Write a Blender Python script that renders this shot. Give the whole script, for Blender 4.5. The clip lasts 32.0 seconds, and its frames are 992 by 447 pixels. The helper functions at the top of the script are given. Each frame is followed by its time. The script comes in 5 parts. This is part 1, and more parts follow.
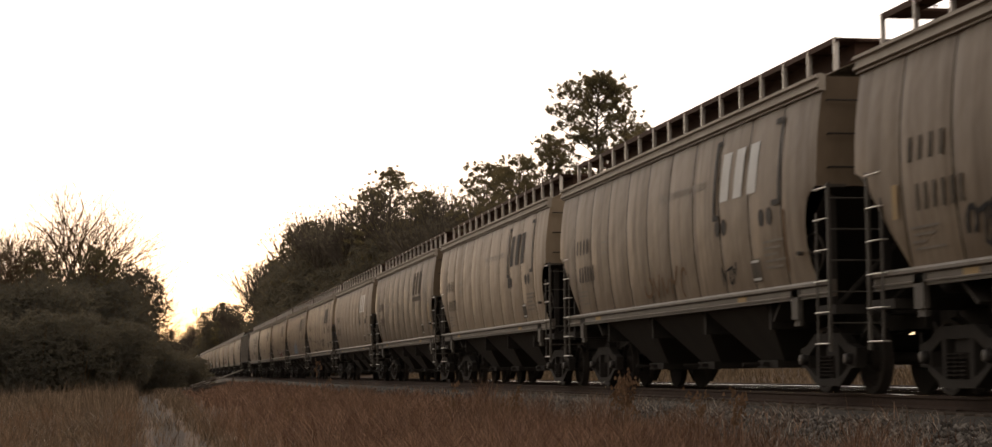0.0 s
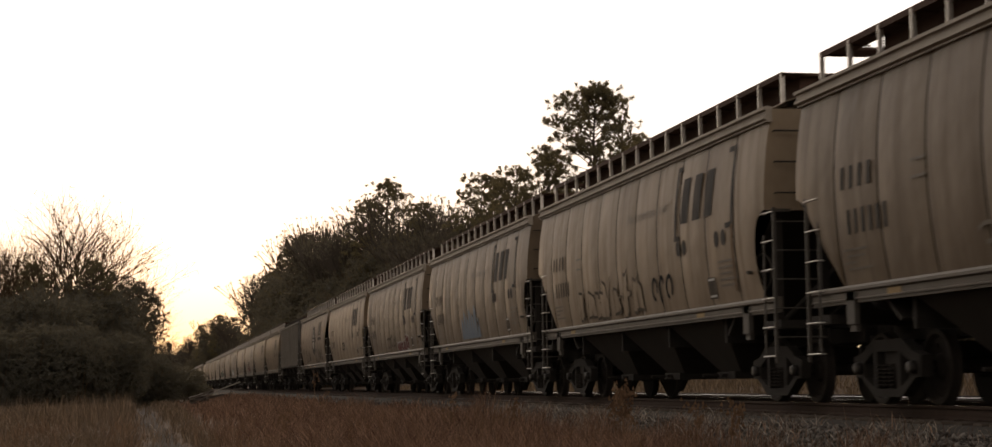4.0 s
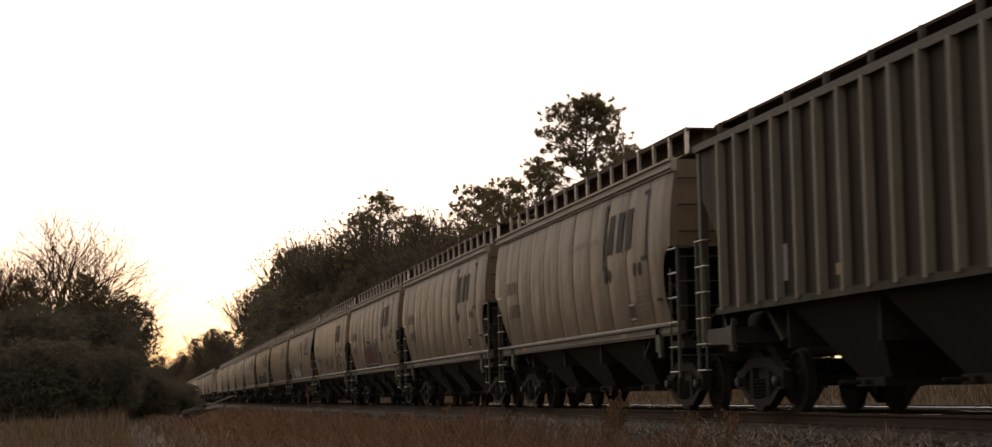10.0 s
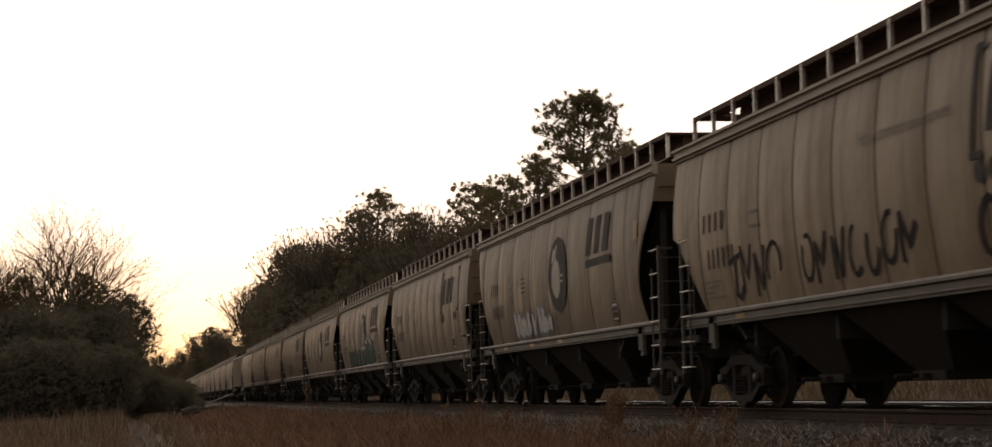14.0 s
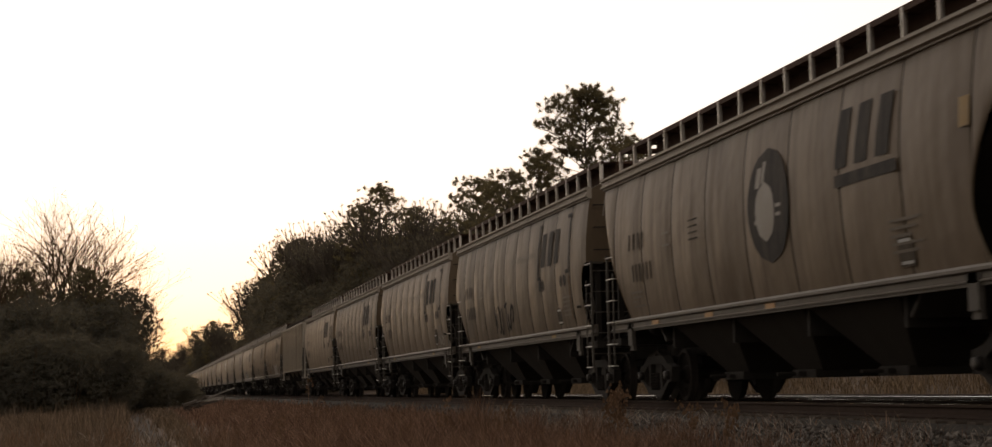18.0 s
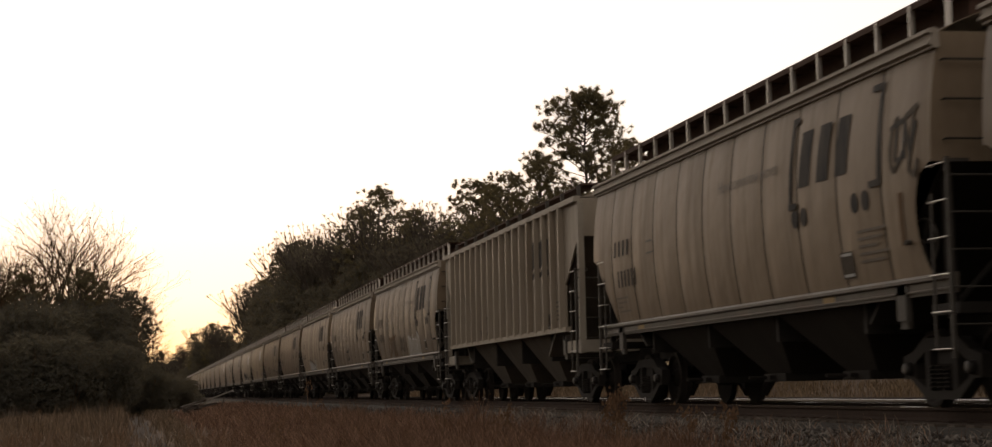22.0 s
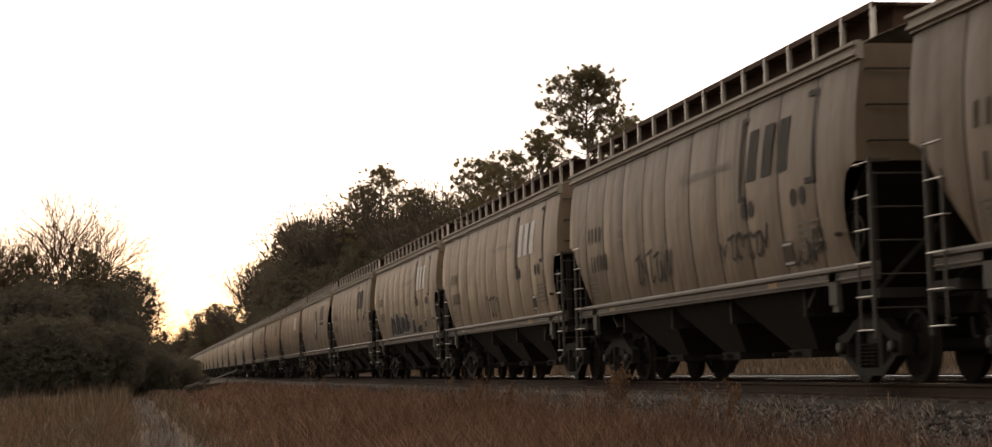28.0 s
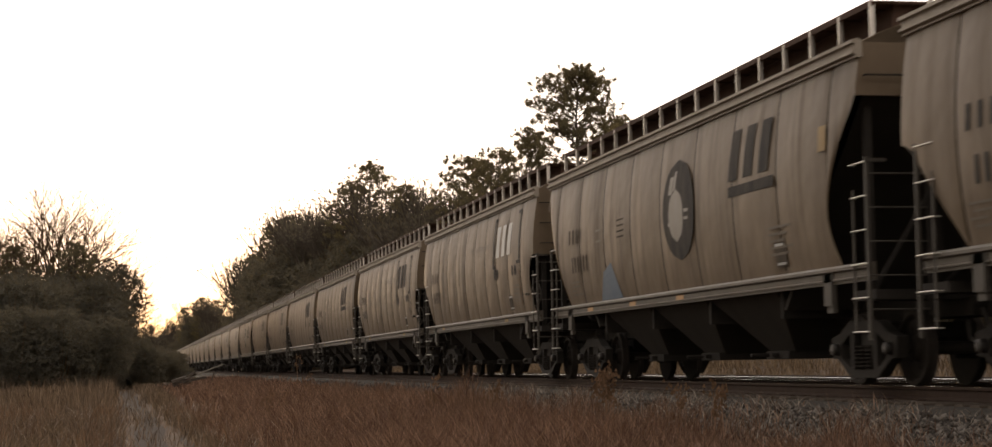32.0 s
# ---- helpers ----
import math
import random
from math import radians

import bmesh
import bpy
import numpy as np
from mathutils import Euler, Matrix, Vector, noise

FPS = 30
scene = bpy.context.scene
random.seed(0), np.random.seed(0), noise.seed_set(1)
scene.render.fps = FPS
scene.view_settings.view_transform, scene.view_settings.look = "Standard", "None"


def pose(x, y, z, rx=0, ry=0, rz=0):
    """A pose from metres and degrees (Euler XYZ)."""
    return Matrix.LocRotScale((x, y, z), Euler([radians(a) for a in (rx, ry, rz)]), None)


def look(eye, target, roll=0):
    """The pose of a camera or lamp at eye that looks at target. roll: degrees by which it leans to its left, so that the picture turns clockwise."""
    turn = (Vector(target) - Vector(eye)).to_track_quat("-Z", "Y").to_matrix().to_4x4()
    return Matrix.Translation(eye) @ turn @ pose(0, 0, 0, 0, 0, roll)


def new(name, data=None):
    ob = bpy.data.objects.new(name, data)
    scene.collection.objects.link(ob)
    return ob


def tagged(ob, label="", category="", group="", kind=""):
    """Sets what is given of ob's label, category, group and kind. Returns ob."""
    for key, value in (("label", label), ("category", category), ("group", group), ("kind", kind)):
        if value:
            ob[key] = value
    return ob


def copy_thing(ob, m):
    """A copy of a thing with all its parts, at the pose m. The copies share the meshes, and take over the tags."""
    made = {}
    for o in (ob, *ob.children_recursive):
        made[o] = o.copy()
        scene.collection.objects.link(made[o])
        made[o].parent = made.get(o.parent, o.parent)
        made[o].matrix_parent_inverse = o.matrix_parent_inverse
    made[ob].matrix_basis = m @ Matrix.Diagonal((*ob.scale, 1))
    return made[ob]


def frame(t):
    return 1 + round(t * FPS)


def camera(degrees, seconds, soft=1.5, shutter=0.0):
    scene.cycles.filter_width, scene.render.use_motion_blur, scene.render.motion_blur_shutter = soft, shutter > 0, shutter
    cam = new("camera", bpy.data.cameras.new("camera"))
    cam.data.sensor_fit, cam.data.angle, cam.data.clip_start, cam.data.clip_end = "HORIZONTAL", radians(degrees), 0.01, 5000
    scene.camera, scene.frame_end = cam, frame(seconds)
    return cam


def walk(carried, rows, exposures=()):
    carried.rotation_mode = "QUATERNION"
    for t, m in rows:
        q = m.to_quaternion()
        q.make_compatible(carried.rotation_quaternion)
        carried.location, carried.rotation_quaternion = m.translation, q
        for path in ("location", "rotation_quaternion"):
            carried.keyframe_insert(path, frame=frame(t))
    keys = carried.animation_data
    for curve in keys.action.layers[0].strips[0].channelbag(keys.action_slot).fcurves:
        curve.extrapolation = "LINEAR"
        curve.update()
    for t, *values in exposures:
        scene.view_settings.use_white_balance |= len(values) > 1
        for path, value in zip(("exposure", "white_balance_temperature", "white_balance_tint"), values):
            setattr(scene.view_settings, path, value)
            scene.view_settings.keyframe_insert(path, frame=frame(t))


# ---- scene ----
import functools

# ---- camera ----
XT = 10.0            # track centre line
cam = camera(29.77, 32.0, soft=1.35, shutter=0.2)
PATH = [
    (0, pose(0, 0, 0.28, 94.542, 0.500, -10.228)),
    (0.5, pose(0, 0, 0.28, 94.448, 0.662, -10.042)),
    (1, pose(0, 0, 0.28, 94.647, 0.685, -10.064)),
    (1.5, pose(0, 0, 0.28, 95.113, 0.461, -10.246)),
    (2, pose(0, 0, 0.28, 95.320, 0.508, -10.404)),
    (2.5, pose(0, 0, 0.28, 95.013, 0.629, -10.254)),
    (4.5, pose(0, 0, 0.28, 94.853, 0.781, -10.330)),
    (5, pose(0, 0, 0.28, 94.793, 0.889, -10.315)),
    (5.5, pose(0, 0, 0.28, 94.756, 0.961, -10.325)),
    (6, pose(0, 0, 0.28, 94.747, 1.152, -10.363)),
    (6.5, pose(0, 0, 0.28, 94.738, 1.186, -10.393)),
    (7, pose(0, 0, 0.28, 94.777, 1.078, -10.497)),
    (7.5, pose(0, 0, 0.28, 94.925, 0.859, -10.458)),
    (8, pose(0, 0, 0.28, 95.047, 0.867, -10.434)),
    (8.5, pose(0, 0, 0.28, 95.115, 0.916, -10.427)),
    (9, pose(0, 0, 0.28, 95.206, 1.071, -10.434)),
    (9.5, pose(0, 0, 0.28, 95.270, 1.077, -10.454)),
    (10, pose(0, 0, 0.28, 95.248, 1.072, -10.491)),
    (10.5, pose(0, 0, 0.28, 95.309, 1.024, -10.490)),
    (11, pose(0, 0, 0.28, 95.350, 1.028, -10.485)),
    (11.5, pose(0, 0, 0.28, 95.378, 0.955, -10.504)),
    (12, pose(0, 0, 0.28, 95.399, 1.110, -10.525)),
    (12.5, pose(0, 0, 0.28, 95.362, 1.166, -10.501)),
    (13, pose(0, 0, 0.28, 95.298, 1.198, -10.501)),
    (13.5, pose(0, 0, 0.28, 95.210, 1.292, -10.448)),
    (14, pose(0, 0, 0.28, 95.159, 1.313, -10.535)),
    (14.5, pose(0, 0, 0.28, 95.164, 1.262, -10.523)),
    (16.5, pose(0, 0, 0.28, 94.923, 1.405, -10.403)),
    (17, pose(0, 0, 0.28, 94.942, 1.408, -10.373)),
    (17.5, pose(0, 0, 0.28, 94.949, 1.350, -10.426)),
    (18, pose(0, 0, 0.28, 94.983, 1.305, -10.481)),
    (18.5, pose(0, 0, 0.28, 95.093, 1.126, -10.566)),
    (19, pose(0, 0, 0.28, 95.238, 1.199, -10.590)),
    (19.5, pose(0, 0, 0.28, 95.251, 1.360, -10.566)),
    (20, pose(0, 0, 0.28, 95.226, 1.412, -10.555)),
    (20.5, pose(0, 0, 0.28, 95.248, 1.283, -10.555)),
    (21, pose(0, 0, 0.28, 95.214, 1.205, -10.557)),
    (21.5, pose(0, 0, 0.28, 95.137, 1.277, -10.535)),
    (22, pose(0, 0, 0.28, 95.064, 1.231, -10.509)),
    (22.5, pose(0, 0, 0.28, 94.881, 1.328, -10.433)),
    (23, pose(0, 0, 0.28, 94.735, 1.423, -10.346)),
    (23.5, pose(0, 0, 0.28, 94.664, 1.333, -10.326)),
    (24, pose(0, 0, 0.28, 94.655, 1.408, -10.336)),
    (24.5, pose(0, 0, 0.28, 94.701, 1.372, -10.328)),
    (25, pose(0, 0, 0.28, 94.764, 1.449, -10.402)),
    (25.5, pose(0, 0, 0.28, 94.861, 1.463, -10.478)),
    (27.5, pose(0, 0, 0.28, 94.602, 1.409, -10.492)),
    (28, pose(0, 0, 0.28, 94.411, 1.555, -10.415)),
    (28.5, pose(0, 0, 0.28, 94.249, 1.858, -10.429)),
    (29, pose(0, 0, 0.28, 94.143, 2.046, -10.361)),
    (29.5, pose(0, 0, 0.28, 94.291, 2.035, -10.502)),
    (30, pose(0, 0, 0.28, 94.485, 2.009, -10.601)),
    (30.5, pose(0, 0, 0.28, 94.545, 1.830, -10.704)),
    (31, pose(0, 0, 0.28, 94.473, 1.397, -10.878)),
    (31.5, pose(0, 0, 0.28, 94.383, 1.007, -10.816)),
    (32, pose(0, 0, 0.28, 94.326, 0.842, -10.824)),]
walk(cam, PATH, [(t, e, 7300, 15) for t, e in ((0.0, -0.12), (1.0, -0.25), (2.0, -0.75), (2.8, -0.68), (5.0, -0.52), (8.0, -0.5), (12.0, -0.65), (17.0, -0.78), (20.0, -0.7), (21.5, -0.78), (23.0, -0.68), (25.0, -0.52), (28.5, -0.18), (30.5, -0.08), (32.0, 0.0))])

# ---- sky, sun ----
SUN_EL, SUN_AZ = radians(2.5), radians(0.0)
world = bpy.data.worlds.new("dusk_sky")
scene.world = world
world.use_nodes = True
wn = world.node_tree.nodes
wl = world.node_tree.links
sky = wn.new("ShaderNodeTexSky")
sky.sky_type, sky.sun_disc = "NISHITA", False
sky.sun_elevation, sky.sun_rotation = SUN_EL, SUN_AZ
sky.air_density, sky.dust_density, sky.ozone_density = 1.0, 2.0, 1.0
# a thin bright overcast veil, warmer towards the horizon, thinner and brighter overhead
place = wn.new("ShaderNodeTexCoord")
split = wn.new("ShaderNodeSeparateXYZ")
veil = wn.new("ShaderNodeValToRGB")
stops = veil.color_ramp.elements
stops[0].position, stops[0].color = 0.0, (0.90, 0.66, 0.40, 1)
stops[1].position, stops[1].color = 1.0, (3.3, 3.27, 3.22, 1)
for position, colour in ((0.022, (1.0, 0.83, 0.55, 1)), (0.05, (1.0, 0.945, 0.81, 1)), (0.09, (1.0, 0.985, 0.945, 1)), (0.2, (1.0, 0.99, 0.985, 1)), (0.32, (1.1, 1.09, 1.08, 1)), (0.6, (2.9, 2.87, 2.83, 1))):
    stops.new(position).color = colour
wl.new(place.outputs["Generated"], split.inputs["Vector"])
wl.new(split.outputs["Z"], veil.inputs["Fac"])
# brightest towards the sunset, dim overhead and behind
turn = wn.new("ShaderNodeMapRange")
turn.inputs["From Min"].default_value = -1.0
wl.new(split.outputs["Y"], turn.inputs["Value"])
away = wn.new("ShaderNodeValToRGB")
away.color_ramp.interpolation = "EASE"
grades = away.color_ramp.elements
grades[0].position, grades[0].color = 0.0, (0.48, 0.48, 0.48, 1)
grades[1].position, grades[1].color = 1.0, (0.98, 0.98, 0.98, 1)
for position, level in ((0.3, 0.15), (0.66, 0.083), (0.85, 0.6)):
    grades.new(position).color = (level, level, level, 1)
wl.new(turn.outputs["Result"], away.inputs["Fac"])
double = wn.new("ShaderNodeMath")
double.operation, double.inputs[1].default_value = "MULTIPLY", 2.0
wl.new(away.outputs["Color"], double.inputs[0])
dim = wn.new("ShaderNodeVectorMath")
dim.operation = "SCALE"
wl.new(veil.outputs["Color"], dim.inputs[0])
wl.new(double.outputs["Value"], dim.inputs["Scale"])
blend = wn.new("ShaderNodeMix")
blend.data_type, blend.blend_type = "RGBA", "ADD"
blend.inputs["Factor"].default_value = 0.03
wl.new(dim.outputs["Vector"], blend.inputs["A"])
wl.new(sky.outputs["Color"], blend.inputs["B"])
wn["Background"].inputs["Strength"].default_value = 1.0
wl.new(blend.outputs["Result"], wn["Background"].inputs["Color"])
sun_data = bpy.data.lights.new("sun", "SUN")
sun_data.energy, sun_data.angle, sun_data.color = 0.25, radians(3), (1.0, 0.72, 0.45)
sun = new("sun", sun_data)
sun.matrix_world = look((0, 0, 0), (0, -math.cos(SUN_EL), -math.sin(SUN_EL)))
scene.view_settings.exposure = 0.0


# ---- materials ----
def material(name, base, rough=0.8, metal=0.0, second=None, scale=6.0, stretch=(1, 1, 1), bump=0.1, fine=40.0, spread=0.5, third=None, thin=0.0):
    """Two scales of noise between base and second, fine relief; third: sparse blotches."""
    m = bpy.data.materials.new(name)
    m.use_nodes = True
    n, l = m.node_tree.nodes, m.node_tree.links
    b = n["Principled BSDF"]
    b.inputs["Roughness"].default_value, b.inputs["Metallic"].default_value = rough, metal
    b.inputs["Specular IOR Level"].default_value = 0.5 if metal > 0.5 else (0.22 if rough < 0.7 else 0.08)
    co = n.new("ShaderNodeTexCoord")
    mp = n.new("ShaderNodeMapping")
    mp.inputs["Scale"].default_value = stretch
    l.new(co.outputs["Object"], mp.inputs["Vector"])
    t1 = n.new("ShaderNodeTexNoise")
    t1.inputs["Scale"].default_value, t1.inputs["Detail"].default_value = scale, 6
    t2 = n.new("ShaderNodeTexNoise")
    t2.inputs["Scale"].default_value, t2.inputs["Detail"].default_value = fine, 4
    info = n.new("ShaderNodeObjectInfo")
    shift = n.new("ShaderNodeVectorMath")
    shift.operation = "MULTIPLY_ADD"
    l.new(info.outputs["Random"], shift.inputs[0])
    shift.inputs[1].default_value = (37, 51, 23)
    l.new(mp.outputs["Vector"], shift.inputs[2])
    for t in (t1, t2):
        l.new(shift.outputs["Vector"], t.inputs["Vector"])
    ramp = n.new("ShaderNodeMapRange")
    ramp.inputs["From Min"].default_value, ramp.inputs["From Max"].default_value = 0.5 - spread / 2, 0.5 + spread / 2
    mean = n.new("ShaderNodeMix")
    mean.inputs["Factor"].default_value = 0.35
    l.new(t1.outputs["Fac"], mean.inputs["A"])
    l.new(t2.outputs["Fac"], mean.inputs["B"])
    l.new(mean.outputs["Result"], ramp.inputs["Value"])
    mix = n.new("ShaderNodeMix")
    mix.data_type = "RGBA"
    second = second or [c * 0.6 for c in base]
    mix.inputs["A"].default_value, mix.inputs["B"].default_value = (*base, 1), (*second, 1)
    l.new(ramp.outputs["Result"], mix.inputs["Factor"])
    out = mix.outputs["Result"]
    if third:
        t3 = n.new("ShaderNodeTexNoise")
        t3.inputs["Scale"].default_value, t3.inputs["Detail"].default_value = scale * 0.45, 8
        l.new(shift.outputs["Vector"], t3.inputs["Vector"])
        r3 = n.new("ShaderNodeMapRange")
        r3.inputs["From Min"].default_value, r3.inputs["From Max"].default_value = 0.55, 0.72
        l.new(t3.outputs["Fac"], r3.inputs["Value"])
        mix3 = n.new("ShaderNodeMix")
        mix3.data_type = "RGBA"
        l.new(r3.outputs["Result"], mix3.inputs["Factor"])
        l.new(out, mix3.inputs["A"])
        mix3.inputs["B"].default_value = (*third, 1)
        out = mix3.outputs["Result"]
    l.new(out, b.inputs["Base Color"])
    if bump:
        bp = n.new("ShaderNodeBump")
        bp.inputs["Strength"].default_value, bp.inputs["Distance"].default_value = bump, 0.02
        l.new(mean.outputs["Result"], bp.inputs["Height"])
        l.new(bp.outputs["Normal"], b.inputs["Normal"])
    return m


def paint(name, base, dirt, rust, rough=0.5):
    """Weathered car paint: soot haze, vertical grime runs and a few rust blotches."""
    m = material(name, base, rough, 0.0, dirt, 0.75, (1.0, 1.6, 0.5), 0.05, 9.0, 0.42, rust)
    n, l = m.node_tree.nodes, m.node_tree.links
    b = n["Principled BSDF"]
    b.inputs["Specular IOR Level"].default_value = 0.13
    co = n.new("ShaderNodeTexCoord")
    info = n.new("ShaderNodeObjectInfo")
    mp = n.new("ShaderNodeVectorMath")
    mp.operation = "MULTIPLY_ADD"
    l.new(co.outputs["Object"], mp.inputs[0])
    mp.inputs[1].default_value = (1.0, 4.5, 0.28)
    l.new(info.outputs["Random"], mp.inputs[2])
    runs = n.new("ShaderNodeTexNoise")
    runs.inputs["Scale"].default_value, runs.inputs["Detail"].default_value = 1.0, 5
    l.new(mp.outputs["Vector"], runs.inputs["Vector"])
    amount = n.new("ShaderNodeMapRange")
    for key, value in (("From Min", 0.5), ("From Max", 0.82), ("To Min", 0.0), ("To Max", 0.5)):
        amount.inputs[key].default_value = value
    l.new(runs.outputs["Fac"], amount.inputs["Value"])
    mix = n.new("ShaderNodeMix")
    mix.data_type = "RGBA"
    old = b.inputs["Base Color"].links[0].from_socket
    l.new(amount.outputs["Result"], mix.inputs["Factor"])
    l.new(old, mix.inputs["A"])
    mix.inputs["B"].default_value = (*[c * 0.55 for c in dirt], 1)
    l.new(mix.outputs["Result"], b.inputs["Base Color"])
    gloss = n.new("ShaderNodeMapRange")
    gloss.inputs["To Min"].default_value, gloss.inputs["To Max"].default_value = rough, min(1.0, rough + 0.3)
    l.new(amount.outputs["Result"], gloss.inputs["Value"])
    l.new(gloss.outputs["Result"], b.inputs["Roughness"])
    # shallow dents and oil-canning
    dents = n.new("ShaderNodeTexNoise")
    dents.inputs["Scale"].default_value, dents.inputs["Detail"].default_value = 1.3, 2
    l.new(co.outputs["Object"], dents.inputs["Vector"])
    bump = n.new("ShaderNodeBump")
    bump.inputs["Strength"].default_value, bump.inputs["Distance"].default_value = 0.5, 0.06
    l.new(dents.outputs["Fac"], bump.inputs["Height"])
    l.new(b.inputs["Normal"].links[0].from_socket, bump.inputs["Normal"])
    l.new(bump.outputs["Normal"], b.inputs["Normal"])
    return m


PAINT = {
    "grey": paint("weathered_grey_paint", (0.150, 0.111, 0.074), (0.105, 0.075, 0.051), (0.070, 0.046, 0.026)),
    "pale": paint("pale_grey_paint", (0.216, 0.164, 0.112), (0.158, 0.115, 0.078), (0.107, 0.071, 0.041)),
    "brown": paint("grimy_brown_grey_paint", (0.114, 0.081, 0.053), (0.081, 0.058, 0.037), (0.055, 0.036, 0.020)),
    "chalk": paint("chalky_grey_paint", (0.285, 0.240, 0.188), (0.215, 0.176, 0.135), (0.150, 0.110, 0.073)),
    "dark": paint("soot_dark_paint", (0.036, 0.028, 0.020), (0.024, 0.019, 0.013), (0.060, 0.043, 0.029), 0.7),
}
SEAM = material("grimy_weld_seam", (0.026, 0.021, 0.016), 0.85, bump=0.0)
TRIM = {
    "grey": material("dusty_sill_paint", (0.115, 0.096, 0.077), 0.6, second=(0.062, 0.051, 0.040), scale=2.5, third=(0.095, 0.070, 0.051)),
    "dark": material("soot_sill_paint", (0.07, 0.058, 0.048), 0.65, second=(0.04, 0.033, 0.026), scale=2.5),
}
TRIM["chalk"] = material("chalky_sill_paint", (0.288, 0.252, 0.203), 0.6, second=(0.200, 0.168, 0.133), scale=2.5)
TRIM["pale"] = TRIM["brown"] = TRIM["grey"]
# pale colour for the dark car's posts, whose faces catch the light
POST_LIT = material("lit_post_face", (0.19, 0.166, 0.138), 0.65, second=(0.11, 0.094, 0.076), scale=2.5)
EAVE_PAINT = material("pale_eave_paint", (0.28, 0.24, 0.195), 0.6, second=(0.19, 0.157, 0.124), scale=2.5)
UNDER = material("dusty_black_steel", (0.020, 0.018, 0.016), 0.8, 0.0, (0.033, 0.028, 0.024), 3.0)
# one dark brown for the hopper and slope sheets of most cars
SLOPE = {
    "grey": material("dark_hopper_sheet", (0.036, 0.031, 0.026), 0.75, 0.0, (0.024, 0.020, 0.017), 1.2, (1, 2, 0.5)),
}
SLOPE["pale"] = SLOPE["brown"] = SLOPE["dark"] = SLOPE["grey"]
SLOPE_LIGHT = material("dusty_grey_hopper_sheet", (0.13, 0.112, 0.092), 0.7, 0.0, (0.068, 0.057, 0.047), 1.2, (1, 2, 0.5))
BOARD = material("rusty_grating", (0.075, 0.042, 0.03), 0.8, 0.0, (0.045, 0.027, 0.02), 8.0)
STILE = material("grimy_grey_steel", (0.066, 0.057, 0.048), 0.65, 0.0, (0.040, 0.034, 0.028), 9.0)
STEEL = material("worn_bright_steel", (0.56, 0.52, 0.47), 0.45, 0.7, (0.36, 0.32, 0.28), 9.0)
WHEEL = material("dark_wheel_steel", (0.022, 0.019, 0.017), 0.7, 0.0, (0.034, 0.027, 0.022), 5.0)
CAP = material("greasy_bearing_steel", (0.035, 0.030, 0.027), 0.5, 0.0, (0.022, 0.019, 0.017), 9.0)
RAIL_TOP = material("polished_rail_head", (0.86, 0.83, 0.80), 0.13, 1.0, (0.7, 0.67, 0.64), 12.0, (1, 0.1, 1), 0.02)
RAIL_WEB = material("rusty_rail", (0.05, 0.032, 0.024), 0.85, 0.0, (0.034, 0.023, 0.018), 8.0)
INK = material("faded_navy_paint", (0.038, 0.037, 0.037), 0.85, 0.0, (0.080, 0.070, 0.060), 2.5, (1, 2, 0.6), 0.0, spread=0.3)
INK_PALE = material("faded_pale_logo_paint", (0.38, 0.39, 0.385), 0.5, 0.0, (0.28, 0.27, 0.25), 2.5, bump=0.0)
INK_DIM = material("worn_grey_stencil", (0.048, 0.040, 0.032), 0.85, 0.0, (0.10, 0.082, 0.064), 3.0, bump=0.0, spread=0.3)
INK_FAINT = material("nearly_worn_off_stencil", (0.095, 0.078, 0.06), 0.6, 0.0, (0.13, 0.105, 0.08), 3.0, bump=0.0, spread=0.3)
BLACK = material("black_spray_paint", (0.012, 0.012, 0.013), 0.85, 0.0, (0.03, 0.028, 0.027), 4.0, bump=0.0)
WHITE = material("white_spray_paint", (0.36, 0.355, 0.34), 0.8, 0.0, (0.23, 0.22, 0.205), 4.0, bump=0.0)
WORN_WHITE = material("thin_white_overspray", (0.27, 0.25, 0.225), 0.6, 0.0, (0.20, 0.175, 0.145), 2.0, bump=0.0)
RED = material("dull_red_spray_paint", (0.115, 0.026, 0.022), 0.8, 0.0, (0.07, 0.026, 0.023), 4.0, bump=0.0)
GREEN = material("dark_green_spray_paint", (0.030, 0.058, 0.044), 0.8, 0.0, (0.045, 0.066, 0.052), 4.0, bump=0.0)
BLUE = material("blue_spray_paint", (0.075, 0.115, 0.165), 0.6, 0.0, (0.12, 0.15, 0.18), 2.5, bump=0.0)
RUST = material("rust_stain", (0.10, 0.055, 0.028), 0.8, 0.0, (0.15, 0.10, 0.062), 5.0, bump=0.0)
OCHRE = material("dull_ochre_spray_paint", (0.115, 0.085, 0.05), 0.7, 0.0, (0.16, 0.125, 0.08), 3.0, bump=0.0)
REFLECTOR = material("orange_reflector_sheet", (0.40, 0.19, 0.05), 0.45, 0.0, (0.30, 0.16, 0.06), 4.0, bump=0.0)
YELLOW = material("ochre_patch_paint", (0.27, 0.17, 0.06), 0.65, 0.0, (0.21, 0.145, 0.075), 4.0, bump=0.0)
# ballast coloured dark to hold the shadow band below rail and tie ends
GRAVEL = material("shade_dark_ballast", (0.038, 0.033, 0.028), 0.9, 0.0, (0.021, 0.018, 0.015), 9.0, bump=0.4, third=(0.06, 0.044, 0.033))
TIE = material("creosoted_timber", (0.055, 0.042, 0.034), 0.85, 0.0, (0.09, 0.072, 0.058), 5.0, (1, 6, 6), 0.3)
OLD_WOOD = material("weathered_silver_timber", (0.20, 0.18, 0.155), 0.85, 0.0, (0.11, 0.095, 0.08), 5.0, (6, 1, 6), 0.3)
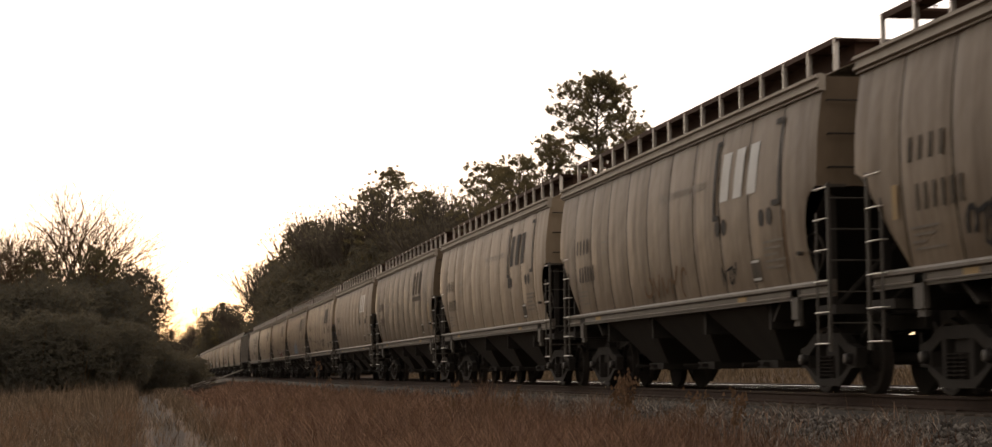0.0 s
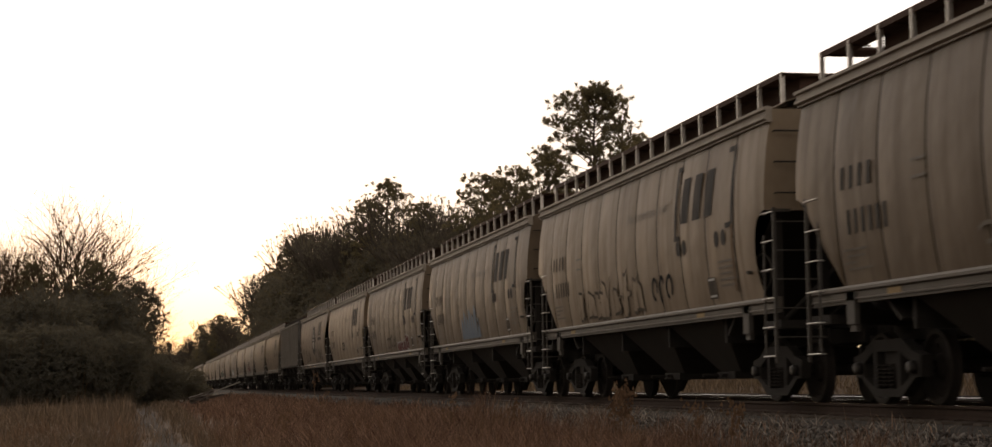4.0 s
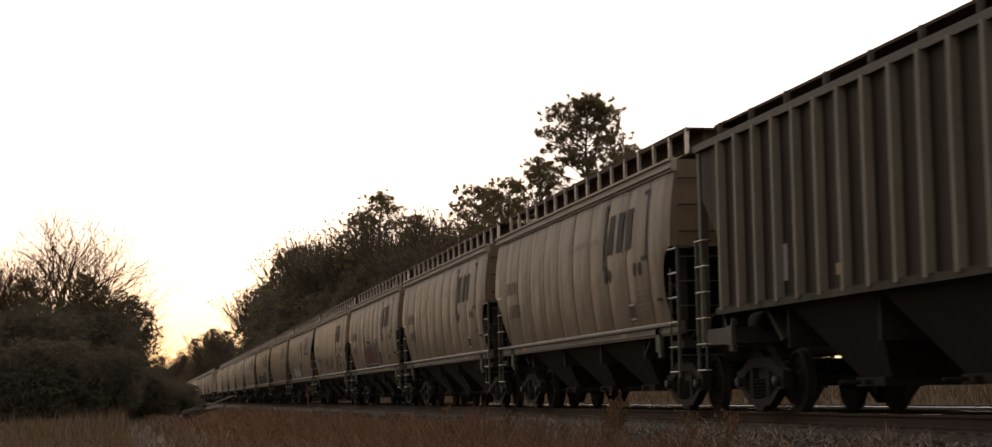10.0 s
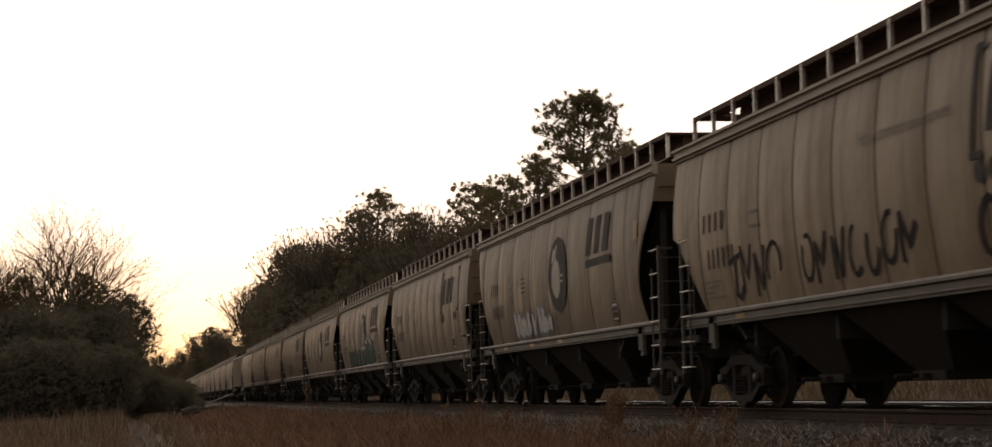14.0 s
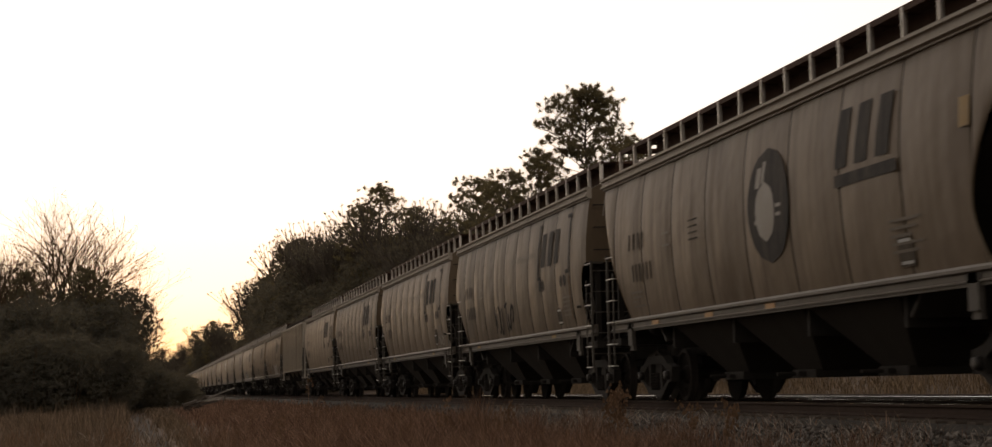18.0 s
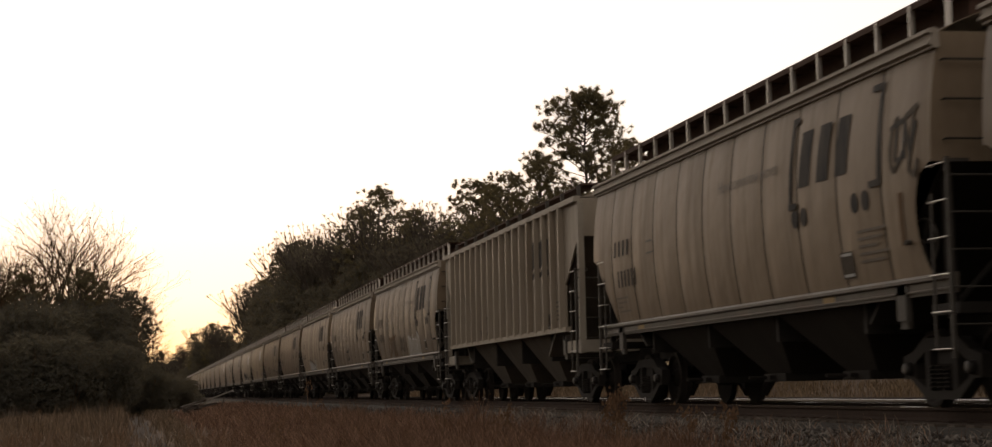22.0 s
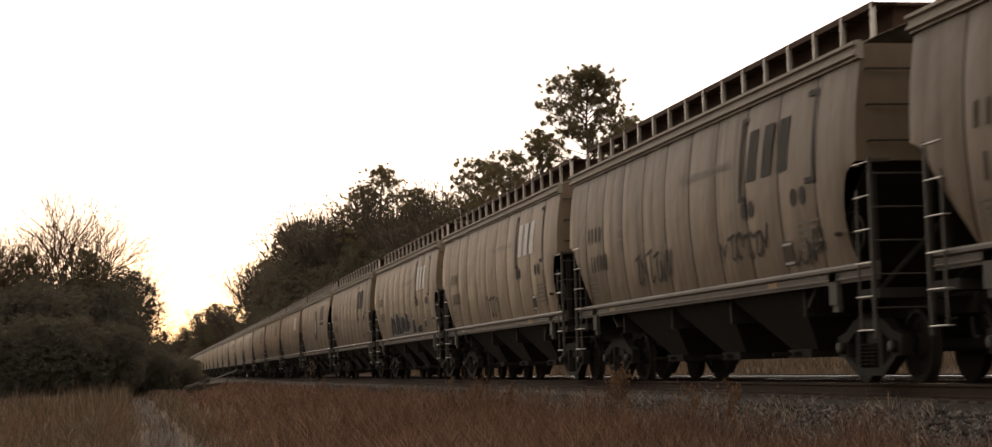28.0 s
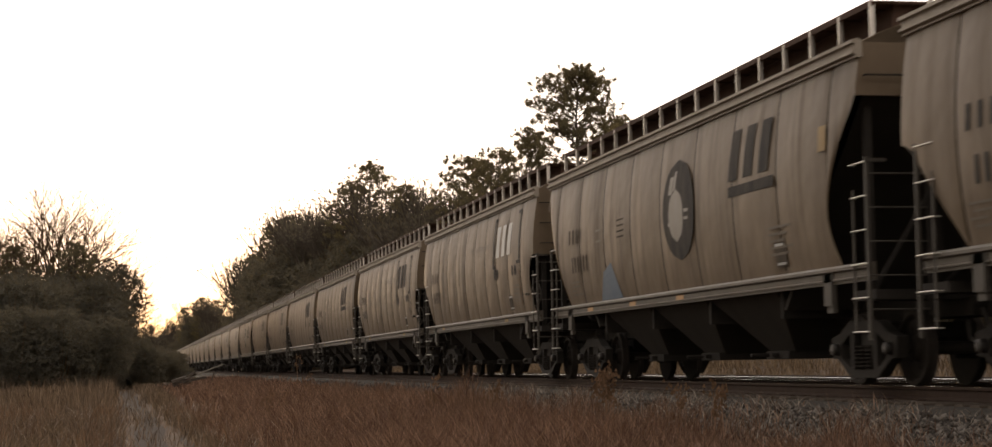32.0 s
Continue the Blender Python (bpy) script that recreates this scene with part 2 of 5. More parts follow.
SOIL = material("dry_grass_ground", (0.085, 0.056, 0.039), 0.95, 0.0, (0.047, 0.034, 0.025), 0.35, bump=0.6, fine=9.0, third=(0.14, 0.092, 0.06))
DIRT = material("packed_dirt_track", (0.044, 0.031, 0.023), 0.95, 0.0, (0.026, 0.019, 0.014), 0.8, bump=0.6, fine=11.0)


def blade_material(name, a, b, c, thin=0.0):
    """Leaf or blade colours that differ from piece to piece."""
    m = bpy.data.materials.new(name)
    m.use_nodes = True
    n, l = m.node_tree.nodes, m.node_tree.links
    s = n["Principled BSDF"]
    s.inputs["Roughness"].default_value = 0.8
    s.inputs["Specular IOR Level"].default_value = 0.08
    g = n.new("ShaderNodeNewGeometry")
    r = n.new("ShaderNodeValToRGB")
    r.color_ramp.elements[0].color, r.color_ramp.elements[1].color = (*a, 1), (*c, 1)
    r.color_ramp.elements.new(0.5).color = (*b, 1)
    l.new(g.outputs["Random Per Island"], r.inputs["Fac"])
    l.new(r.outputs["Color"], s.inputs["Base Color"])
    if thin:
        # light shines through thin leaves
        glow, mix = n.new("ShaderNodeBsdfTranslucent"), n.new("ShaderNodeMixShader")
        mix.inputs["Fac"].default_value = thin
        lift = n.new("ShaderNodeVectorMath")
        lift.operation = "MULTIPLY"
        lift.inputs[1].default_value = (1.9, 1.6, 1.1)
        l.new(r.outputs["Color"], lift.inputs[0])
        l.new(lift.outputs["Vector"], glow.inputs["Color"])
        l.new(s.outputs["BSDF"], mix.inputs[1])
        l.new(glow.outputs["BSDF"], mix.inputs[2])
        l.new(mix.outputs["Shader"], n["Material Output"].inputs["Surface"])
    return m


GRASS = blade_material("dry_broomsedge", (0.046, 0.026, 0.020), (0.096, 0.055, 0.040), (0.25, 0.168, 0.126), 0.2)
FIELD = blade_material("dull_tan_field_grass", (0.042, 0.031, 0.023), (0.085, 0.062, 0.045), (0.20, 0.15, 0.112), 0.2)
STRAW = blade_material("pale_dry_straw", (0.10, 0.075, 0.056), (0.21, 0.165, 0.13), (0.42, 0.36, 0.30))
GRASS_OLIVE = blade_material("dull_olive_weeds", (0.085, 0.058, 0.036), (0.14, 0.097, 0.058), (0.23, 0.158, 0.096))
WEED = blade_material("dead_brown_weed", (0.10, 0.06, 0.036), (0.15, 0.09, 0.055), (0.21, 0.13, 0.08))
NEEDLE = blade_material("pine_needles", (0.085, 0.080, 0.055), (0.11, 0.10, 0.066), (0.15, 0.122, 0.076), 0.42)
SHRUB = blade_material("dark_evergreen_leaves", (0.074, 0.072, 0.064), (0.089, 0.085, 0.073), (0.108, 0.098, 0.080), 0.42)
TWIG = blade_material("brown_twigs", (0.07, 0.052, 0.034), (0.10, 0.07, 0.045), (0.13, 0.09, 0.055), 0.35)
BARK = material("grey_brown_bark", (0.10, 0.08, 0.062), 0.9, 0.0, (0.06, 0.048, 0.038), 4.0, (4, 4, 1), 0.5)


# ---- mesh helpers ----
class Mesh:
    """Collects corners and faces, then becomes one mesh."""

    def __init__(self):
        self.v, self.f = [], []

    def add(self, verts, faces):
        o = len(self.v)
        self.v += [tuple(p) for p in verts]
        self.f += [tuple(i + o for i in f) for f in faces]
        return self

    def box(self, a, b):
        (x0, y0, z0), (x1, y1, z1) = a, b
        return self.prism([(x0, y0), (x1, y0), (x1, y1), (x0, y1)], z0, z1)

    def prism(self, ring, z0, z1):
        n = len(ring)
        v = [(x, y, z0) for x, y in ring] + [(x, y, z1) for x, y in ring]
        return self.add(v, [tuple(reversed(range(n))), tuple(range(n, 2 * n))] + [(i, (i + 1) % n, n + (i + 1) % n, n + i) for i in range(n)])

    def profile_x(self, ring, x0, x1):
        """A (y, z) outline drawn along x."""
        n = len(ring)
        v = [(x0, y, z) for y, z in ring] + [(x1, y, z) for y, z in ring]
        return self.add(v, [tuple(range(n)), tuple(reversed(range(n, 2 * n)))] + [(i, n + i, n + (i + 1) % n, (i + 1) % n) for i in range(n)])

    def profile_y(self, ring, y0, y1):
        """An (x, z) outline drawn along y."""
        n = len(ring)
        v = [(x, y0, z) for x, z in ring] + [(x, y1, z) for x, z in ring]
        return self.add(v, [tuple(reversed(range(n))), tuple(range(n, 2 * n))] + [(i, (i + 1) % n, n + (i + 1) % n, n + i) for i in range(n)])

    def plate(self, points, faces, x0, x1):
        """Joined (y, z) faces that share corners, thick along x, with walls along the free edges."""
        n = len(points)
        v = [(x0, y, z) for y, z in points] + [(x1, y, z) for y, z in points]
        edges = [(f[i - 1], f[i]) for f in faces for i in range(len(f))]
        walls = [(a, b, b + n, a + n) for a, b in edges if (b, a) not in edges]
        return self.add(v, [tuple(reversed(f)) for f in faces] + [tuple(i + n for i in f) for f in faces] + walls)

    def rod(self, p, q, r, r2=None, n=6):
        p, q = Vector(p), Vector(q)
        d = (q - p).normalized()
        s = d.orthogonal().normalized()
        t = d.cross(s)
        r2 = r if r2 is None else r2
        a = [p + (s * math.cos(6.28319 * i / n) + t * math.sin(6.28319 * i / n)) * r for i in range(n)]
        b = [q + (s * math.cos(6.28319 * i / n) + t * math.sin(6.28319 * i / n)) * r2 for i in range(n)]
        return self.add(a + b, [tuple(reversed(range(n))), tuple(range(n, 2 * n))] + [(i, (i + 1) % n, n + (i + 1) % n, n + i) for i in range(n)])

    def lathe_x(self, rings, n=24):
        """Rings of (x, radius) round the x axis."""
        v, f = [], []
        for x, r in rings:
            v += [(x, r * math.cos(6.28319 * i / n), r * math.sin(6.28319 * i / n)) for i in range(n)]
        for k in range(len(rings) - 1):
            f += [(k * n + i, k * n + (i + 1) % n, (k + 1) * n + (i + 1) % n, (k + 1) * n + i) for i in range(n)]
        f += [tuple(reversed(range(n))), tuple(range((len(rings) - 1) * n, len(rings) * n))]
        return self.add(v, f)

    def done(self, name, mat, smooth=False):
        me = bpy.data.meshes.new(name)
        me.from_pydata(self.v, [], self.f)
        me.materials.append(mat)
        if smooth:
            me.polygons.foreach_set("use_smooth", [True] * len(me.polygons))
        me.update()
        return me


def part(name, mesh, parent, label="", at=None):
    ob = new(name, mesh)
    ob.parent = parent
    if at is not None:
        ob.matrix_basis = at
    return tagged(ob, label)


def raw_mesh(name, verts, faces, mat):
    """A mesh straight from arrays of corners and of faces with three or four corners."""
    me = bpy.data.meshes.new(name)
    verts, faces = np.asarray(verts, np.float32), np.asarray(faces, np.int32)
    k = faces.shape[1]
    me.vertices.add(len(verts))
    me.vertices.foreach_set("co", verts.ravel())
    me.loops.add(faces.size)
    me.loops.foreach_set("vertex_index", faces.ravel())
    me.polygons.add(len(faces))
    me.polygons.foreach_set("loop_start", np.arange(0, faces.size, k, dtype=np.int32))
    me.materials.append(mat)
    me.update(calc_edges=True)
    me.validate()
    return me


# ---- ground, track ----
def ground_z(x, y):
    """Field, track bank and the rise beyond it."""
    x = np.asarray(x, float)
    z = np.interp(x, [-60, -12, -2, 2.0, 4.0, 6.2, 7.2, 13.2, 16, 24, 40, 60], [-1.0, -1.35, -1.3, -1.3, -1.1, -0.82, -0.8, -0.55, -0.45, 0.25, 1.5, 2.2])
    return z + 0.05 * np.sin(x * 0.9 + 0.23 * np.asarray(y)) * np.sin(0.31 * np.asarray(y) + 1.0)


def build_ground():
    xs = np.concatenate([[-3000, -1200, -500, -200, -100], np.arange(-60, -12, 4), np.arange(-12, 16, 0.5), np.arange(16, 61, 4), [100, 200, 500, 1200, 3000]])
    ys = np.concatenate([[-600, -200, -60, -20], np.arange(0, 120, 1.0), np.arange(120, 400, 8), [450, 600, 900, 1400, 2400, 4500]])
    gx, gy = np.meshgrid(xs, ys)
    v = np.stack([gx, gy, ground_z(gx, gy)], -1).reshape(-1, 3)
    nx = len(xs)
    i = (np.arange(len(ys) - 1)[:, None] * nx + np.arange(nx - 1)[None]).ravel()
    ground = new("ground", raw_mesh("ground", v, np.stack([i, i + 1, i + nx + 1, i + nx], 1), SOIL))
    tagged(ground, "dry brown field with dead grass", "ground", kind="structure")
    # two worn wheel ruts and the bare strip between field and bank
    ys = np.arange(8, 150, 1.0)
    cols = np.linspace(-1, 1, 13)
    cx = 0.35 - 0.0125 * (ys - 42) + 0.12 * np.sin(ys * 0.13)
    half = 0.95 + 0.12 * np.sin(ys * 0.4)
    px = cx[:, None] + cols[None] * half[:, None]
    pz = ground_z(px, ys[:, None]) + 0.02 - 0.07 * np.exp(-((np.abs(cols) - 0.6) / 0.16) ** 2)[None]
    v = np.stack([px, np.repeat(ys[:, None], 13, 1), pz], -1).reshape(-1, 3)
    i = (np.arange(len(ys) - 1)[:, None] * 13 + np.arange(12)[None]).ravel()
    path = new("dirt_track", raw_mesh("dirt_track", v, np.stack([i, i + 1, i + 14, i + 13], 1), DIRT))
    tagged(path, "bare rutted dirt track through dry grass", "path", kind="structure")


LOW = -0.05          # rail tops
SECOND = 4.3         # from this track to the next one beyond


def build_track():
    bed = Mesh().profile_y([(XT - 3.2, -0.95), (XT - 1.95, -0.29), (XT - 1.5, -0.25), (XT + 1.5, -0.25), (XT + 1.95, -0.29), (XT + 3.2, -0.8)], -120, 1400)
    bed = new("ballast_bed", bed.done("ballast_bed", GRAVEL))
    tagged(bed, "grey crushed stone ballast bed", "ballast", kind="structure")
    second = Mesh().profile_y([(XT + 1.9, -0.7), (XT + 2.7, -0.33), (XT + 5.9, -0.31), (XT + 6.9, -0.7)], -120, 1400)
    tagged(new("far_ballast_bed", second.done("far_ballast_bed", GRAVEL)), "dark ballast bed of the second track", "ballast", kind="structure")
    rail_web = Mesh().profile_y([(-0.07, -0.17), (0.07, -0.17), (0.07, -0.155), (0.012, -0.13), (0.012, -0.05), (0.036, -0.038), (0.036, -0.006), (-0.036, -0.006), (-0.036, -0.038), (-0.012, -0.05), (-0.012, -0.13), (-0.07, -0.155)], -120, 1400).done("rail", RAIL_WEB)
    gauge = [(-0.042, -0.03), (-0.03, -0.034), (-0.03, -0.0055), (0.01, -0.0055), (0.01, -0.0045), (-0.02, 0.0), (-0.025, -0.003)]
    for sx in (-0.752, 0.752, SECOND - 0.752, SECOND + 0.752):
        r = new("rail", rail_web)
        r.location = (XT + sx, 0, LOW if sx < 1 else LOW - 0.02)
        tagged(r, "rusty steel rail with a polished head", "rail", "rails of the track", "structure")
        ring = gauge if 0 < sx < SECOND - 1 else [(-x, z) for x, z in reversed(gauge)]
        if sx == SECOND - 0.752:
            ring = [(-0.052, -0.046), (-0.03, -0.05), (-0.03, -0.0055), (0.01, -0.0055), (0.01, -0.0045), (-0.026, 0.0), (-0.031, -0.003)]
        part("rail_head", Mesh().profile_y(ring, -120, 78 if sx == SECOND - 0.752 else 1400).done("rail_head", RAIL_TOP if sx < SECOND else RAIL_WEB), r, "bright worn running surface" if sx < SECOND else "")
    # loose stones on the shoulder
    rng = np.random.default_rng(4)
    octa = np.array([(1, 0, 0), (-1, 0, 0), (0, 1, 0), (0, -1, 0), (0, 0, 1), (0, 0, -1)], float)
    tri = np.array([(0, 2, 4), (2, 1, 4), (1, 3, 4), (3, 0, 4), (2, 0, 5), (1, 2, 5), (3, 1, 5), (0, 3, 5)])
    n = 22000
    y = 15 + 75 * rng.random(n) ** 1.5
    u = rng.random(n)
    x = XT - 3.5 + u * 1.5
    z = np.interp(x, [XT - 3.5, XT - 3.0, XT - 1.95, XT - 1.3], [-0.86, -0.84, -0.29, -0.25]) + 0.015
    v = octa[None] * (0.5 + rng.random((n, 6, 1)) * 0.8) * (0.022 + 0.03 * rng.random((n, 1, 3)))
    a = rng.random(n) * 6.28
    vx = v[..., 0] * np.cos(a)[:, None] - v[..., 2] * np.sin(a)[:, None]
    vz = v[..., 0] * np.sin(a)[:, None] + v[..., 2] * np.cos(a)[:, None]
    v = np.stack([vx + x[:, None], v[..., 1] + y[:, None], vz + z[:, None]], -1).reshape(-1, 3)
    f = (tri[None] + (np.arange(n) * 6)[:, None, None]).reshape(-1, 3)
    tagged(new("ballast_stones", raw_mesh("ballast_stones", v, f, STONE)), "loose grey crushed stones on the track shoulder", "ballast", kind="stuff")


STONE = blade_material("crushed_stone", (0.026, 0.022, 0.019), (0.058, 0.049, 0.042), (0.15, 0.132, 0.116))


def build_ties():
    """Sleepers: near ones singly, the rest of the line joined."""
    tie = Mesh().profile_x([(-0.11, -0.34), (0.11, -0.34), (0.115, -0.19), (0.10, -0.172), (-0.10, -0.172), (-0.115, -0.19)], -1.3, 1.3).done("railway_tie", TIE)
    plate = Mesh().box((-0.1, -0.09, -0.172), (0.1, 0.09, -0.158)).done("tie_plate", RAIL_WEB)
    rng = random.Random(5)
    bed = bpy.data.objects["ballast_bed"]
    for k in range(130):
        t = part("railway_tie", tie, bed, at=pose(XT + rng.uniform(-0.06, 0.06), 14 + k * 0.5, LOW, 0, 0, rng.uniform(-1, 1)))
        if k < 60:
            for sx in (-0.752, 0.752):
                part("tie_plate", plate, t, at=pose(sx, 0, 0))
    far = Mesh()
    for k in range(500):
        y = 79 + k * 0.5
        far.box((XT - 1.3, y - 0.11, LOW - 0.34), (XT + 1.3, y + 0.11, LOW - 0.172))
    tagged(part("far_ties", far.done("far_ties", TIE), bed), kind="stuff")


build_ground()
build_track()

# ---- covered hopper cars ----
EAVE, SILL = 4.07, 1.40
BOARD_Z = EAVE + 0.57
# ends of the side sheets and half the sill, for the short cars and for the long ones
ENDS = {False: (-7.56, 8.19, 7.84), True: (-8.21, 8.84, 8.49)}
RIB_HALF = 8.42      # half the length of a flat-sided car
ROOF = [(-1.45, EAVE + 0.03), (-1.2, EAVE + 0.15), (-0.85, EAVE + 0.29), (0, EAVE + 0.35), (0.85, EAVE + 0.29), (1.2, EAVE + 0.15), (1.45, EAVE + 0.03)]


def side_w(z):
    return 1.60 - 0.14 * ((z - 2.7) / 1.33) ** 2


def cut_round(z):
    """How far the front lower corner of a side sheet is cut away."""
    return 0.10 + 0.42 * max(0.0, 1 - ((z - 2.0) / 0.66) ** 2) ** 0.5 if z < 2.66 else 0.0


def cut_tall(z):
    return 0.95 * max(0.0, 1 - abs((z - 2.0) / 1.38) ** 1.6) if z < 3.4 else 0.0


def cut_slant(z):
    return 0.38 * min(1.0, (2.66 - z) / 0.12) + max(0.0, 2.46 - z) if z < 2.66 else 0.0


def cut_sweep(z):
    """A rear edge that leans in over the whole height."""
    return 1.7 * max(0.0, (3.9 - z) / 2.5) ** 1.2


def side_panel(name, y0, y1, front_y, rear_y, front_cut, rear_cut, mat):
    """One pillowed sheet between two welds; the end sheets are cut out over the slopes."""
    rows, cols = 22, 7
    v, f = [], []
    for i in range(rows):
        z = SILL + (EAVE - SILL) * i / (rows - 1)
        a, b = max(y0 + 0.02, front_y + front_cut(z)), min(y1 - 0.02, rear_y - rear_cut(z))
        b = max(b, a + 0.002) if y0 < 0 else b
        a = min(a, b - 0.002)
        for j in range(cols):
            s = j / (cols - 1)
            swell = 0.008 * (1 - (2 * s - 1) ** 2) * (0.45 + 0.55 * math.sin(math.pi * i / (rows - 1)))
            edge = -0.012 if j in (0, cols - 1) else 0.0
            v.append((-(side_w(z) + swell + edge), a + (b - a) * s, z))
    for i in range(rows - 1):
        for j in range(cols - 1):
            p = i * cols + j
            f.append((p, p + cols, p + cols + 1, p + 1))
    return Mesh().add(v, f).done(name, mat, True)


def shell_outline(z):
    return side_w(z) - 0.02


def hopper_meshes(colour, tall):
    """All the meshes of one kind of round-sided car."""
    body, trim, slope = PAINT[colour], TRIM[colour], SLOPE[colour]
    front, rear = (cut_tall, cut_sweep) if tall else (cut_round, cut_slant)
    fy, ry, beam = ENDS[tall]
    welds = [fy, *[fy + 0.85 + 1.9 * k for k in range(9)], ry] if tall else [fy + (ry - fy) * k / 11 for k in range(12)]
    g = {}
    g["panels"] = [side_panel("side_panel", a, b, fy, ry, front, rear, body) for a, b in zip(welds, welds[1:])]
    # liner behind the welds and the far side
    m = Mesh()
    for sx, inset in ((-1, 0.022), (1, 0.0)):
        v, f = [], []
        rows = 14
        for i in range(rows):
            z = SILL + (EAVE - SILL) * i / (rows - 1)
            v += [(sx * (side_w(z) - inset), fy + front(z) + 0.01, z), (sx * (side_w(z) - inset), ry - rear(z) - 0.01, z)]
        f = [(2 * i, 2 * i + 2, 2 * i + 3, 2 * i + 1) for i in range(rows - 1)]
        m.add(v, f)
    g["liner"] = m.done("weld_backing", SEAM)
    # roof with its two slopes
    g["roof"] = Mesh().profile_y(ROOF, fy, ry).done("roof", body)
    ring = [(-1.52, -0.16), (-1.44, -0.16), (-1.44, 0.05), (-1.50, 0.07), (-1.575, 0.05), (-1.575, 0.01), (-1.53, 0.0), (-1.53, -0.065), (-1.565, -0.08), (-1.565, -0.115), (-1.52, -0.135)]
    g["eave"] = Mesh().profile_y([(x, EAVE + z) for x, z in ring], fy - 0.03, ry + 0.03).done("eave_rail", EAVE_PAINT)
    ring = [(-1.50, -0.15), (-1.50, -0.19), (-1.44, -0.19), (-1.44, 0.03), (-1.53, 0.03), (-1.555, 0.0), (-1.555, -0.035), (-1.51, -0.055), (-1.51, -0.125), (-1.53, -0.135), (-1.53, -0.15)]
    g["sill"] = Mesh().profile_y([(x, SILL + z) for x, z in ring], -beam, beam).done("side_sill", trim)
    for end, s in (("front", -1), ("rear", 1)):
        top = 3.45 if tall else 2.66
        zs = [top + (EAVE + 0.02 - top) * i / 8 for i in range(9)]
        ring = [(-side_w(z) + 0.012, z) for z in zs] + [(x, z - 0.01) for x, z in ROOF[1:-1]] + [(side_w(z) - 0.012, z) for z in reversed(zs)]
        e = ry if s > 0 else -fy
        ya, yb = sorted((s * e, s * (e - 0.05)))
        m = Mesh().profile_y(ring, ya, yb)
        g["ribs_" + end] = [z for z in np.arange(top + 0.24, EAVE + 0.06, 0.44)]
        g["end_" + end] = m.done("end_sheet", body)
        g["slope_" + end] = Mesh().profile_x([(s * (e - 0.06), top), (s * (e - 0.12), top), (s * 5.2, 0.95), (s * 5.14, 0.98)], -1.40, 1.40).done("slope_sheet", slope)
        m = Mesh()
        for sx in (-1.3, 1.3):
            m.box((sx - 0.05, min(s * (e - 0.2), s * (e - 0.28)), 0.95), (sx + 0.05, max(s * (e - 0.2), s * (e - 0.28)), top))
        m.rod((-1.3, s * (e - 0.24), 1.05), (0.2, s * (e - 0.7), top - 0.3), 0.035)
        m.rod((1.3, s * (e - 0.24), 1.05), (-0.2, s * (e - 0.7), top - 0.3), 0.035)
        g["posts_" + end] = m.done("end_post", UNDER)
        g["platform_" + end] = Mesh().box((-1.5, min(s * (beam - 0.6), s * (beam + 0.1)), 0.98), (1.5, max(s * (beam - 0.6), s * (beam + 0.1)), 1.10)).done("end_platform", UNDER)
    g["reflector"] = Mesh().box((-1.518, -0.2, SILL - 0.135), (-1.508, 0.2, SILL - 0.055)).done("reflector", REFLECTOR if tall else YELLOW)
    g["end_rib"] = Mesh().rod((-1.42, 0, 0), (0.9, 0, 0), 0.012).rod((-1.42, 0, 0), (-1.42, 0.07, 0), 0.012).done("end_rung", UNDER)
    g["board"] = running_board(fy + 0.33, ry + 0.15)
    g["bracket"] = Mesh().box((-1.165, -0.02, EAVE + 0.08), (-1.142, 0.02, BOARD_Z + 0.03)).box((-1.142, -0.006, EAVE + 0.08), (-1.10, 0.006, BOARD_Z)).done("board_bracket", STEEL)
    g["coaming"] = Mesh().profile_y([(-0.85, EAVE + 0.14), (-0.825, BOARD_Z + 0.02), (-0.6, BOARD_Z + 0.06), (0.6, BOARD_Z + 0.06), (0.825, BOARD_Z + 0.02), (0.85, EAVE + 0.14)], fy + 0.45, ry - 1.35).done("hatch_cover", BOARD)
    g.update(under_meshes(slope, half=beam))
    return g


def running_board(y0, y1):
    """Two grated walks along the roof, joined across it at both ends."""
    m = Mesh()
    for sx in (-1, 1):
        x0, x1 = sorted((sx * 0.83, sx * 1.135))
        m.box((x0, y0, BOARD_Z), (x1, y1, BOARD_Z + 0.025))
        for k in range(4):
            x = sx * (0.87 + k * 0.07)
            m.box((x - 0.02, y0, BOARD_Z + 0.025), (x + 0.02, y1, BOARD_Z + 0.04))
        m.box((sx * 1.14 - 0.012, y0, BOARD_Z - 0.03), (sx * 1.14 + 0.012, y1, BOARD_Z + 0.05))
    for s, end in ((1, y0), (-1, y1)):
        for k in range(8):
            y = end + s * (0.02 + k * 0.075)
            m.box((-1.14, y - 0.02, BOARD_Z + 0.002), (1.14, y + 0.02, BOARD_Z + 0.038))
    y = y0 + 0.4
    while y < y1:
        m.box((-1.14, y - 0.015, BOARD_Z - 0.02), (-0.78, y + 0.015, BOARD_Z))
        y += 0.75
    return m.done("running_board", BOARD)


def bay(y, slope, top, bottom=0.40, long=3.2):
    """One hopper: four slopes down to a discharge gate."""
    a, b = long / 2, 0.5
    v = [(-1.42, y - a, top), (1.42, y - a, top), (1.42, y + a, top), (-1.42, y + a, top), (-0.75, y - b, bottom), (0.75, y - b, bottom), (0.75, y + b, bottom), (-0.75, y + b, bottom)]
    return Mesh().add(v, [(3, 2, 1, 0), (4, 5, 6, 7), (0, 1, 5, 4), (1, 2, 6, 5), (2, 3, 7, 6), (3, 0, 4, 7)]).done("hopper_bay", slope)


